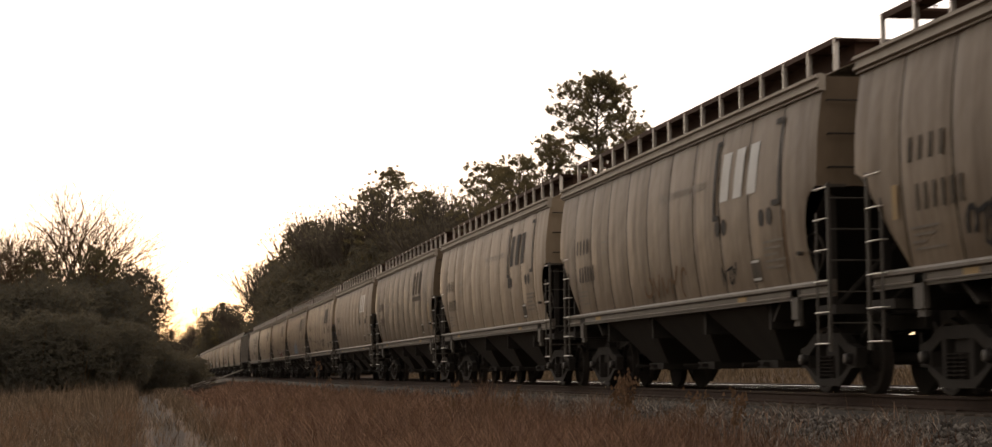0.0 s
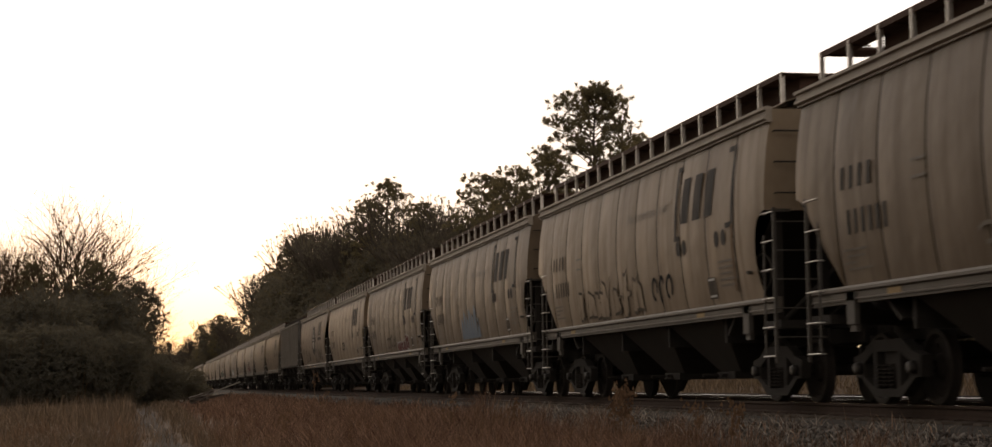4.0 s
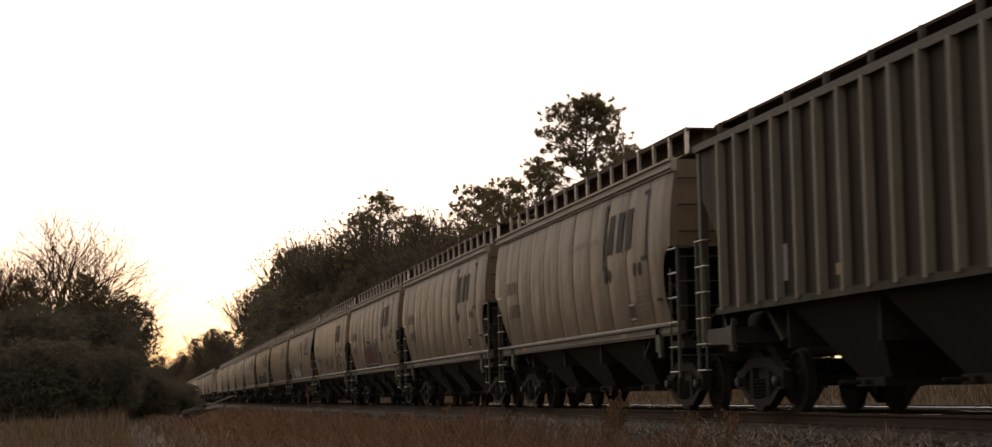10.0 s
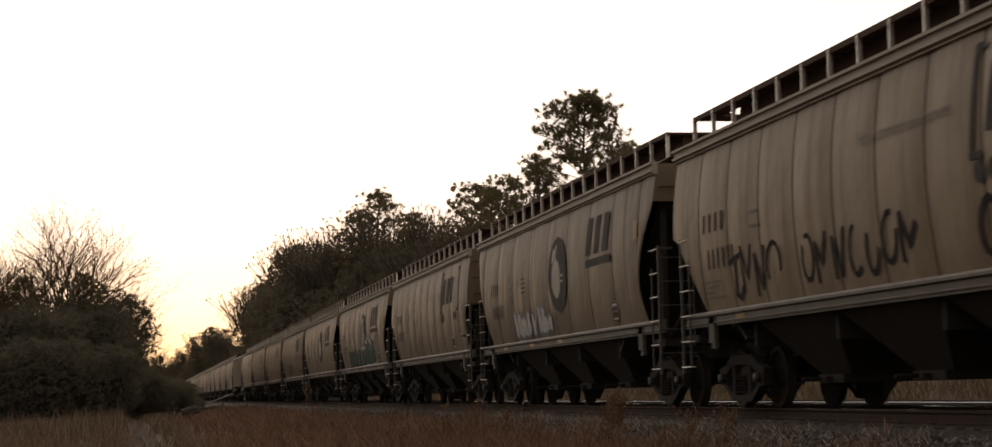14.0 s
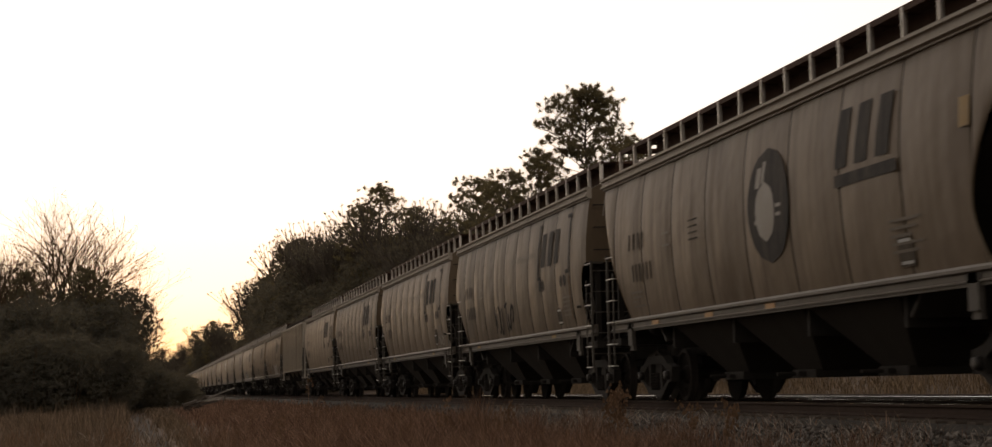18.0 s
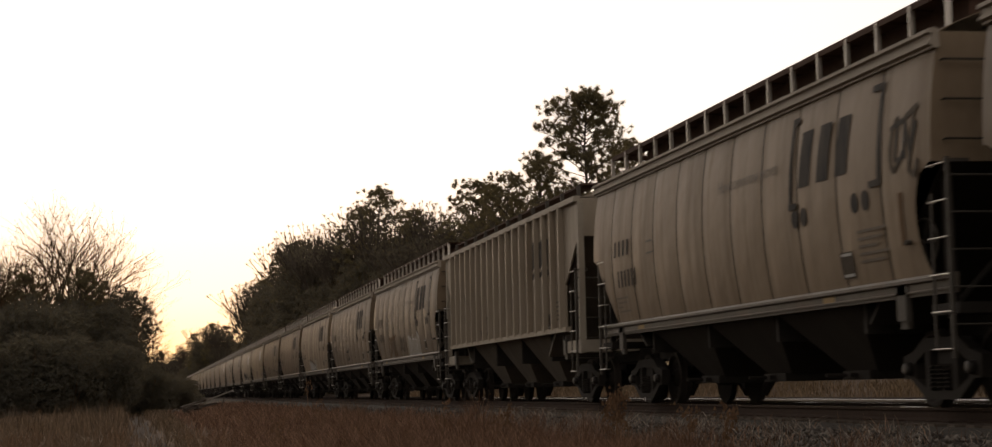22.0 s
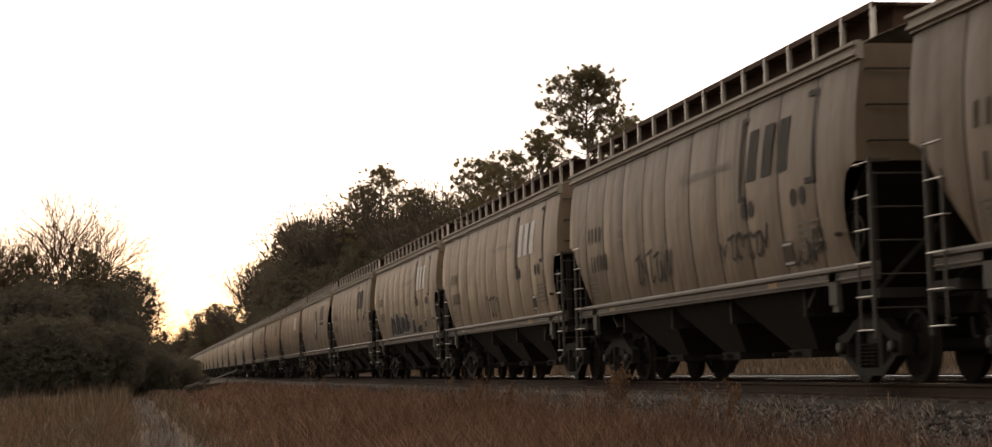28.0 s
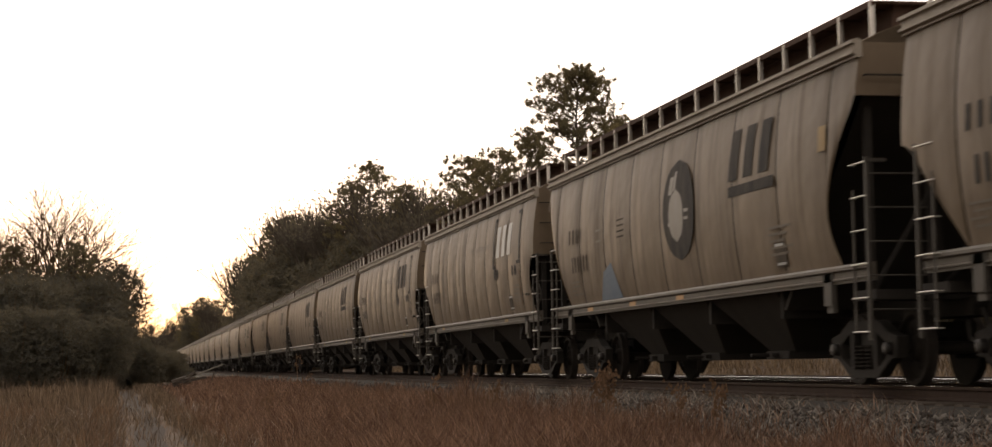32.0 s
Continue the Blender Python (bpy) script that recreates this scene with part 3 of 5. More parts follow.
def under_meshes(slope, top=SILL - 0.12, half=7.84):
    """Bays, gates, centre sill, couplers, ladders, pads: what all the cars share."""
    g = {}
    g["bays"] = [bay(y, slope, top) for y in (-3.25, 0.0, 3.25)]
    g["gate"] = Mesh().box((-0.85, -0.48, 0.30), (0.85, 0.48, 0.42)).box((-0.95, -0.06, 0.33), (-0.85, 0.06, 0.39)).rod((-1.15, 0.3, 0.36), (0.9, 0.3, 0.36), 0.03).done("outlet_gate", UNDER)
    g["centre_sill"] = Mesh().box((-0.33, -half - 0.2, 0.78), (0.33, half + 0.2, 1.08)).done("centre_sill", UNDER)
    g["bearer"] = Mesh().box((-1.35, -0.05, 0.85), (1.35, 0.05, top)).done("cross_bearer", UNDER)
    m = Mesh().box((-0.14, 0, 0.76), (0.14, 0.35, 1.02)).box((-0.11, 0.35, 0.78), (0.11, 0.5, 0.98)).prism([(-0.2, 0.40), (-0.05, 0.40), (-0.02, 0.56), (-0.12, 0.60), (-0.22, 0.55)], 0.74, 1.04).prism([(0.06, 0.42), (0.2, 0.42), (0.22, 0.54), (0.1, 0.58)], 0.76, 1.02)
    m.rod((0.25, 0.1, 0.85), (0.35, 0.55, 0.55), 0.03).rod((0.35, 0.55, 0.55), (0.3, 0.66, 0.72), 0.03)
    g["coupler"] = m.done("coupler", UNDER)
    g["pad"] = Mesh().box((-1.53, -0.13, 0.95), (-1.46, 0.13, SILL - 0.05)).box((-1.53, -0.17, SILL - 0.16), (-1.44, 0.17, SILL - 0.05)).box((-1.5, -0.10, 0.86), (-1.44, 0.10, 0.95)).done("jacking_pad", STILE)
    # side ladders: a tall pale stile at the corner and a short one further in
    m = Mesh().box((-0.012, -0.022, 0.50), (0.03, 0.022, 2.66)).box((-0.02, -0.03, 2.60), (0.25, 0.03, 2.64)).box((-0.01, 0.42, 0.62), (0.015, 0.445, 2.3))
    g["stiles"] = m.done("ladder_stiles", STILE)
    g["rung"] = Mesh().rod((-0.02, 0.0, 0), (-0.02, 0.47, 0), 0.0095).rod((-0.02, 0.47, 0), (0.06, 0.47, 0), 0.0095).done("rung", STEEL)
    g["end_ladder"] = Mesh().box((-0.85, -0.02, 0.8), (-0.81, 0.02, 2.7)).done("end_ladder", UNDER)
    g["end_rung"] = Mesh().rod((-1.58, 0, 0), (-0.82, 0, 0), 0.011).done("rung", STILE)
    m = Mesh()
    for i in range(20):
        a, b = 6.28319 * i / 20, 6.28319 * (i + 1) / 20
        m.rod((0.27 * math.cos(a), 0, 0.27 * math.sin(a)), (0.27 * math.cos(b), 0, 0.27 * math.sin(b)), 0.018, n=5)
    for i in range(5):
        a = 6.28319 * i / 5
        m.rod((0, 0, 0), (0.27 * math.cos(a), 0, 0.27 * math.sin(a)), 0.014, n=5)
    m.rod((0, 0, 0), (0, -0.25, 0), 0.03)
    g["brake_wheel"] = m.done("brake_wheel", STILE)
    m = Mesh().lathe_x([(-0.32, 0.10), (-0.3, 0.16), (0.25, 0.16), (0.3, 0.1)], 14)
    g["reservoir"] = m.done("air_reservoir", UNDER, True)
    g["hose"] = Mesh().rod((0, 0, 0), (0.06, 0.18, -0.22), 0.025).rod((0.06, 0.18, -0.22), (0.08, 0.4, -0.25), 0.025).done("air_hose", UNDER)
    # truck pieces
    m = Mesh().box((-1.02, -0.2, 0.42), (1.02, 0.2, 0.66)).box((-0.3, -0.3, 0.6), (0.3, 0.3, 0.78))
    for sx in (-0.45, 0.45):
        m.rod((sx, -0.6, 0.35), (sx, 0.6, 0.35), 0.03)
    g["bolster"] = m.done("truck", UNDER)
    for sx in (-1, 1):
        x0, x1 = sorted((sx * 0.93, sx * 1.08))
        m = Mesh()
        # an open cast frame: arched top, slanting ties, two columns beside the springs
        half = [(1.04, 0.34), (0.88, 0.34), (0.72, 0.34), (0.74, 0.52), (0.78, 0.66), (1.08, 0.60), (0.43, 0.66), (0.48, 0.81), (0.31, 0.66), (0.31, 0.20), (0.43, 0.22), (0.44, 0.10)]
        ring = [(-y, z) for y, z in half] + half
        faces = [(0, 1, 2, 3, 4, 5), (3, 6, 7, 4), (10, 9, 8, 6), (1, 11, 10, 2)]
        faces += [tuple(i + 12 for i in reversed(f)) for f in faces] + [(6, 8, 20, 18, 19, 7), (11, 23, 22, 21, 9, 10)]
        m.plate(ring, faces, x0, x1)
        g["frame%d" % sx] = m.done("sideframe", UNDER)
        m = Mesh()
        for y in (-0.2, 0.0, 0.2):
            for k in range(6):
                z = 0.22 + k * 0.048
                for i in range(8):
                    a, b = 6.28319 * i / 8, 6.28319 * (i + 1) / 8
                    m.rod((sx * 1.05 + 0.08 * math.cos(a), y + 0.08 * math.sin(a), z + 0.006 * i), (sx * 1.05 + 0.08 * math.cos(b), y + 0.08 * math.sin(b), z + 0.006 * (i + 1)), 0.012, n=4)
        g["spring%d" % sx] = m.done("spring_nest", WHEEL)
    g["cap"] = Mesh().lathe_x([(-0.035, 0.045), (-0.03, 0.07), (0.05, 0.085)], 12).done("bearing_cap", CAP, True)
    m = Mesh()
    for sx in (-1, 1):
        rings = [(0.66, 0.1), (0.672, 0.485), (0.70, 0.487), (0.715, 0.462), (0.80, 0.455), (0.805, 0.40), (0.745, 0.36), (0.735, 0.17), (0.80, 0.14), (0.82, 0.09)]
        m.lathe_x([(sx * x, r) for x, r in rings], 32)
    m.lathe_x([(-1.05, 0.06), (-0.8, 0.08), (0.8, 0.08), (1.05, 0.06)], 12)
    for i in range(4):
        a = 6.28319 * i / 4
        m.rod((-0.76, 0.26 * math.cos(a), 0.26 * math.sin(a)), (-0.745, 0.26 * math.cos(a), 0.26 * math.sin(a)), 0.035)
    g["wheelset"] = m.done("wheelset", WHEEL)
    return g


def add_running_gear(car, g, half, ladder_y, wheel=True, stile_label="worn light grey ladder"):
    """half: where the sill ends; ladder_y: the corner stiles, front and rear."""
    stand = half - 1.38
    for k, y in enumerate((-3.25, 0.0, 3.25)):
        b = part("hopper_bay", g["bays"][k], car)
        part("outlet_gate", g["gate"], b, at=pose(0, y, 0))
    part("centre_sill", g["centre_sill"], car)
    for y in (-4.9, -1.63, 1.63, 4.9):
        part("cross_bearer", g["bearer"], car, at=pose(0, y, 0))
    for s in (-1, 1):
        part("coupler", g["coupler"], car, at=pose(0, s * (half + 0.18), 0, 0, 0, 0 if s > 0 else 180))
        part("air_hose", g["hose"], car, at=pose(0.4 * s, s * (half + 0.2), 0.72, 0, 0, 0 if s > 0 else 180))
        for sx in (0, 180):
            part("jacking_pad", g["pad"], car, at=pose(0, s * stand, 0, 0, 0, sx))
        for sx in (-1, 1):
            stiles = part("ladder", g["stiles"], car, stile_label, at=pose(sx * 1.59, ladder_y[0] if s < 0 else ladder_y[1], 0) @ Matrix.Diagonal((-sx, -s, 1, 1)))
            for k in range(6 if sx < 0 else 0):
                part("rung", g["rung"], stiles, at=pose(0, 0, 0.60 + k * 0.40))
        if s < 0:
            climb = part("end_ladder", g["end_ladder"], car, at=pose(0, ladder_y[0] - 0.02, 0))
            for k in range(5):
                part("rung", g["end_rung"], climb, at=pose(0, 0, 0.86 + k * 0.40))
        truck = part("truck", g["bolster"], car, at=pose(0, s * stand, LOW))
        for sx in (-1, 1):
            part("sideframe", g["frame%d" % sx], truck)
            part("spring_nest", g["spring%d" % sx], truck)
        for y in (-0.864, 0.864):
            part("wheelset", g["wheelset"], truck, at=pose(0, y, 0.457))
            part("bearing_cap", g["cap"], truck, at=pose(-1.13, y, 0.457))
    if wheel:
        part("brake_wheel", g["brake_wheel"], car, "spoked steel hand brake wheel", at=pose(-1.38, ladder_y[0] + 1.15, 1.82, 0, 0, -78))
    part("air_reservoir", g["reservoir"], car, at=pose(-0.9, half - 1.1, 1.3, 0, 0, 90))


def hopper_car(colour, tall=False):
    g = hopper_meshes(colour, tall)
    fy, ry, beam = ENDS[tall]
    car = new("covered_hopper_car")
    for mesh in g["panels"]:
        part("side_panel", mesh, car)
    part("weld_backing", g["liner"], car)
    part("roof", g["roof"], car)
    part("eave_rail", g["eave"], car, "pale eave rail")
    part("eave_rail", g["eave"], car, "pale eave rail", at=pose(0, 0, 0, 0, 0, 180))
    sill = part("side_sill", g["sill"], car, "pale dusty side sill")
    for u in ((3.3, 6.4, 9.3) if tall else (3.0, 12.2)):
        part("reflector", g["reflector"], sill, "small ochre reflector strip", at=pose(0, ry - 0.1 - u, 0))
    part("side_sill", g["sill"], car, "pale dusty side sill", at=pose(0, 0, 0, 0, 0, 180))
    for end in ("front", "rear"):
        sheet = part("end_sheet", g["end_" + end], car)
        for z in g["ribs_" + end]:
            part("end_rung", g["end_rib"], sheet, at=pose(0, fy - 0.07 if end == "front" else ry + 0.02, float(z)))
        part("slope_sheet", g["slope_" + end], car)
        part("end_post", g["posts_" + end], car)
        part("end_platform", g["platform_" + end], car)
    board = part("running_board", g["board"], car, "rusty grated roof walkway")
    count = 17 if tall else 16
    for k in range(count):
        part("board_bracket", g["bracket"], board, at=pose(0, fy + 0.37 + k * (ry - fy - 0.28) / (count - 1), 0))
    part("hatch_cover", g["coaming"], car, "dark trough hatch cover")
    add_running_gear(car, g, beam, (fy - 0.40, ry - 0.38), not tall)
    return car


RIB_TOP, RIB_LOW = 4.02, 1.52


def ribbed_car(colour, light):
    """A flat-sided car with outside posts."""
    g = under_meshes(SLOPE_LIGHT if light else SLOPE["grey"], RIB_LOW, 8.4)
    body, trim = PAINT[colour], TRIM[colour]
    car = new("ribbed_hopper_car")
    x = 1.50
    edge = [(-RIB_HALF, RIB_TOP), (-RIB_HALF, 3.35), (-RIB_HALF + 1.30, 2.4), (-RIB_HALF + 1.30, RIB_LOW), (RIB_HALF - 1.20, RIB_LOW), (RIB_HALF - 1.20, 2.4), (RIB_HALF, 3.35), (RIB_HALF, RIB_TOP)]
    for sx in (-1, 1):
        x0, x1 = sorted((sx * x, sx * (x - 0.03)))
        part("side_sheet", Mesh().profile_x(edge, x0, x1).done("side_sheet", body), car)
        x0, x1 = sorted((sx * (x - 0.04), sx * (x + 0.09)))
        part("top_chord", Mesh().box((x0, -RIB_HALF - 0.02, RIB_TOP - 0.02), (x1, RIB_HALF + 0.02, RIB_TOP + 0.09)).done("top_chord", trim), car)
        part("bottom_chord", Mesh().box((x0, -RIB_HALF + 1.0, RIB_LOW - 0.10), (x1, RIB_HALF - 1.0, RIB_LOW)).done("bottom_chord", body), car)
    post = Mesh().profile_y([(-1.50, 0), (-1.62, 0), (-1.62, 1), (-1.50, 1)], -0.045, 0.045).done("side_post", body if light else POST_LIT)
    for k in range(18):
        y = -7.0 + k * 14.1 / 17
        for turn in (0, 180):
            p = part("side_post", post, car, at=pose(0, y, RIB_LOW - 0.04, 0, 0, turn) @ Matrix.Diagonal((1, 1, RIB_TOP - RIB_LOW + 0.04, 1)))
    roof = Mesh().profile_y([(-1.5, RIB_TOP + 0.07), (-0.5, RIB_TOP + 0.3), (0.5, RIB_TOP + 0.3), (1.5, RIB_TOP + 0.07)], -RIB_HALF, RIB_HALF)
    part("roof", roof.done("roof", body), car)
    for s in (-1, 1):
        part("end_sheet", Mesh().box((-1.48, min(s * RIB_HALF, s * (RIB_HALF - 0.05)), 3.3), (1.48, max(s * RIB_HALF, s * (RIB_HALF - 0.05)), RIB_TOP + 0.05)).done("end_sheet", body), car)
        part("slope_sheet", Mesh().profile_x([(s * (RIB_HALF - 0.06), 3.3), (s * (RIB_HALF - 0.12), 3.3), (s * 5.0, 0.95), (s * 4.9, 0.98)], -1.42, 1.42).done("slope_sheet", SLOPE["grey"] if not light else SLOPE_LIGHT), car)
        for sx in (-1.46, 1.46):
            ya, yb = sorted((s * (RIB_HALF - 0.10), s * (RIB_HALF + 0.04)))
            part("corner_post", Mesh().box((sx - 0.06, ya, 0.95), (sx + 0.06, yb, RIB_TOP)).done("corner_post", trim), car)
        part("end_platform", Mesh().box((-1.5, min(s * 7.0, s * 8.5), 0.98), (1.5, max(s * 7.0, s * 8.5), 1.22)).done("end_platform", trim), car)
    m = Mesh()
    for sx in (-1, 1):
        m.box((sx * 1.0 - 0.18, -7.6, RIB_TOP + 0.40), (sx * 1.0 + 0.18, 8.5, RIB_TOP + 0.44))
    for s in (-1, 1):
        for k in range(7):
            y = (8.48 if s > 0 else -7.58) - s * k * 0.09
            m.box((-1.2, y - 0.025, RIB_TOP + 0.40), (1.2, y + 0.025, RIB_TOP + 0.44))
    board = part("running_board", m.done("running_board", BOARD), car, "rusty grated roof walkway")
    br = Mesh().box((-1.3, -0.018, RIB_TOP + 0.05), (-1.27, 0.018, RIB_TOP + 0.4)).box((-1.27, -0.006, RIB_TOP + 0.05), (-1.22, 0.006, RIB_TOP + 0.4)).done("board_bracket", STILE)
    for k in range(11):
        part("board_bracket", br, board, at=pose(0, -7.5 + k * 1.55, 0))
    part("hatch_cover", Mesh().box((-0.5, -7.3, RIB_TOP + 0.25), (0.5, 7.2, RIB_TOP + 0.42)).done("hatch_cover", BOARD), car)
    add_running_gear(car, g, 8.4, (-RIB_HALF + 0.02, RIB_HALF - 0.02), False)
    return car


# ---- markings: flat paint shapes that follow the side ----
MARK = {"rear": 8.29}     # where u = 0 lies on the car being lettered


def skin(quads, mat, name, flat=None, off=0.0):
    """quads: four (u, z) corners; u runs from the car's rear (0) to its front."""
    m = Mesh()
    for q in quads:
        nz = max(2, int(abs(q[2][1] - q[0][1]) / 0.16) + 2)
        v = []
        for i in range(nz):
            s = i / (nz - 1)
            for c, d in ((q[0], q[3]), (q[1], q[2])):
                u, z = c[0] + (d[0] - c[0]) * s, c[1] + (d[1] - c[1]) * s
                w = flat if flat else side_w(z) + off + 0.0155 + 0.0003 * (len(m.f) // 4 % 6 if off else 0)
                v.append((-w, MARK["rear"] - u, z))
        m.add(v, [(2 * i, 2 * i + 1, 2 * i + 3, 2 * i + 2) for i in range(nz - 1)])
    return m.done(name, mat)


def bar(u, z, w, h, lean=0.0):
    return [(u, z), (u + w, z), (u + w + lean, z + h), (u + lean, z + h)]


def emblem(uc, zc):
    """Three plain slanted blocks."""
    return [bar(uc - 1.0 + k * 0.66, zc - 0.36, 0.40, 0.72, 0.14) for k in range(3)]


def brackets(u0, u1, z0, z1):
    return [bar(u0, z0, 0.10, z1 - z0, 0.10), bar(u0 + 0.1, z1 - 0.08, 0.26, 0.08), bar(u0 - 0.02, z0, 0.3, 0.08), bar(u1, z0, 0.10, z1 - z0, 0.10), bar(u1 - 0.18, z1 - 0.08, 0.26, 0.08), bar(u1 - 0.26, z0, 0.3, 0.08)]


def disc(uc, zc, ru, rz, n=10):
    q = []
    for i in range(n):
        a, b = -1 + 2 * i / n, -1 + 2 * (i + 1) / n
        wa, wb = ru * math.sqrt(max(0, 1 - a * a)), ru * math.sqrt(max(0, 1 - b * b))
        q.append([(uc - wa, zc + a * rz), (uc + wa, zc + a * rz), (uc + wb, zc + b * rz), (uc - wb, zc + b * rz)])
    return q


def stencils(car, rng, ink=INK_DIM, flat=None, plate=12.95):
    """Reporting marks and small data as plain bars."""
    big = [bar(1.8 + k * 0.29, 2.61, 0.11, 0.28, 0.03) for k in range(4)]
    num = [bar(1.95 + k * 0.235, 2.05, 0.09, 0.30, 0.03) for k in range(6)]
    tagged(part("reporting_mark", skin(big, ink, "reporting_mark", flat), car), kind="stuff")
    tagged(part("car_number", skin(num, ink, "car_number", flat), car), kind="stuff")
    small = [bar(4.0, 2.72 - k * 0.2, 0.42, 0.035) for k in range(2)]
    small += [bar(1.7 + 0.1 * (k % 2), 1.85 - k * 0.08, 0.8 - 0.2 * (k % 3), 0.03) for k in range(4)]
    small += [bar(13.6, 2.05 - k * 0.09, 0.9 - 0.15 * (k % 3), 0.035) for k in range(5)]
    tagged(part("data_stencil", skin(small, INK_FAINT, "data_stencil", flat), car), kind="stuff")
    part("placard", skin([bar(plate, 1.53, 0.42, 0.33)], INK_DIM, "placard", flat), car, "small dark notice panel")
    for z in (1.555, 1.81):
        part("placard_strip", skin([bar(plate + 0.04, z, 0.34, 0.035)], INK_PALE, "placard_strip", flat, 0.0015), car)


@functools.lru_cache(None)
def lettering(words, u0, u1, z0, z1, mat):
    """Words painted on a side sheet, slanted a little, as one mesh."""
    curve = bpy.data.curves.new("lettering", "FONT")
    curve.body, curve.resolution_u = words, 3
    ob = new("lettering", curve)
    bpy.context.view_layer.update()
    me = bpy.data.meshes.new_from_object(ob.evaluated_get(bpy.context.evaluated_depsgraph_get()))
    bpy.data.objects.remove(ob)
    wide, tall = max(v.co.x for v in me.vertices), max(v.co.y for v in me.vertices)
    for v in me.vertices:
        u, z = u0 + (u1 - u0) * v.co.x / wide, z0 + (z1 - z0) * v.co.y / tall
        v.co = (-(side_w(z) + 0.0155), MARK["rear"] - u - 0.12 * (z - z0), z)
    me.materials.append(mat)
    return me


def slogan(car):
    part("slogan", lettering("How tomorrow moves", 8.15, 10.85, 3.10, 3.28, INK_FAINT), car, "faded slanted lettering on the side")


def dress_logo(car, rng, ink):
    """The bracketed emblem with two pairs of dots below."""
    part("logo", skin(emblem(12.68, 3.17), ink, "logo"), car, "blocky painted emblem")
    for side in (brackets(11.3, 14.35, 2.55, 3.76)[:3], brackets(11.3, 14.35, 2.55, 3.76)[3:]):
        part("logo_bracket", skin(side, INK, "logo_bracket"), car)
    for u in (11.5, 11.84, 13.62, 13.96):
        part("logo_dot", skin(disc(u, 2.42, 0.12, 0.13, 8), INK, "logo_dot"), car)
    slogan(car)


def dress_underlined(car, rng, ink=INK, at=12.2):
    part("logo", skin(emblem(at, 3.22), ink, "logo"), car, "blocky painted emblem")
    part("logo_underline", skin([bar(at - 1.0, 2.63, 1.95, 0.15)], ink, "logo_underline"), car)


def dress_oval(car, rng):
    part("ochre_patch", skin([bar(15.65, 2.88, 0.26, 0.32)], YELLOW, "ochre_patch"), car, "small ochre paint square")
    part("info_panel", skin([bar(5.55, 2.5 + k * 0.1, 0.5, 0.03) for k in range(4)], INK_DIM, "info_panel"), car)
    part("oval_badge", skin(disc(9.42, 2.68, 0.86, 0.8, 16), INK, "oval_badge"), car, "large dark oval painted badge")
    inner = disc(9.3, 2.6, 0.40, 0.42, 8) + [bar(8.9, 2.95, 0.2, 0.28, 0.1), bar(9.15, 3.0, 0.12, 0.3, 0.1), bar(8.85, 2.45, 0.16, 0.06), bar(9.75, 2.5, 0.2, 0.05), bar(9.75, 2.62, 0.22, 0.05)]
    part("badge_figure", skin(inner, WORN_WHITE, "badge_figure", off=0.0015), car, "pale plain shape inside the badge")
    dress_underlined(car, rng, INK, 13.0)


def grow_out(q, d):
    """A stroke made wider by d on all sides."""
    u, z = sum(p[0] for p in q) / 4, sum(p[1] for p in q) / 4
    out = []
    for p in q:
        l = math.hypot(p[0] - u, p[1] - z) or 1.0
        out.append((p[0] + (p[0] - u) / l * d * 1.3, p[1] + (p[1] - z) / l * d * 1.3))
    return out


def slabs(car, letters, fill, line, halo=None, edge=0.055):
    """Sprayed shapes of a few strokes each, with a contrasting edge."""
    if halo:
        part("graffiti_halo", skin([grow_out(q, edge * 3.4) for letter in letters for q in letter], halo, "graffiti_halo", off=0.001), car, "soft sprayed backing round the graffiti")
    for letter in letters:
        shape = part("graffiti_letter", skin(letter, fill, "graffiti_letter", off=0.005), car, "angular spray-painted graffiti shape")
        part("letter_outline", skin([grow_out(q, edge) for q in letter], line, "letter_outline", off=0.0025), shape)


def graffiti(car, rng, u0, u1, z0, z1, fill, line, n=5, wild=0.2, halo=None, edge=0.05):
    """A row of spiky shapes: two leaning legs, a slanting stroke and a short bar."""
    letters = []
    w = (u1 - u0) / n
    for k in range(n):
        u = u0 + k * w
        lo, hi = z0 + rng.uniform(0, wild * 0.4), z1 - rng.uniform(0, wild * 1.6)
        h = hi - lo
        t = 0.44 * w
        lean = rng.uniform(-0.18, 0.22) * w
        peak = rng.uniform(0.02, 0.16) * h
        left = [(u, lo), (u + t, lo + 0.03), (u + t + lean, hi - peak), (u + 0.12 * w + lean, hi)]
        right = [(u + 0.54 * w, lo + rng.uniform(0, 0.12) * h), (u + 0.97 * w, lo), (u + 0.97 * w - lean * 0.5, hi - peak * 1.8), (u + 0.58 * w - lean * 0.5, hi - peak * 0.4)]
        a, b = (left[3], right[0]) if rng.random() < 0.55 else (left[0], right[3])
        slant = [(a[0], a[1] - 0.02), (b[0], b[1]), (b[0] + 0.2 * w, b[1] + 0.16 * h), (a[0] + 0.24 * w, a[1] + 0.02 - 0.1 * h)]
        slant = sorted(slant, key=lambda p: p[1])
        slant = [*sorted(slant[:2]), *sorted(slant[2:], reverse=True)]
        strokes = [left, slant] if rng.random() < 0.3 else [left, right, slant]
        if rng.random() < 0.5:
            z = lo + h * rng.uniform(0.3, 0.6)
            strokes.append([(u + 0.1 * w, z), (u + 0.85 * w, z + 0.04), (u + 0.8 * w, z + 0.17 * h), (u + 0.15 * w, z + 0.14 * h)])
        letters.append(strokes)
    slabs(car, letters, fill, line, halo, edge)


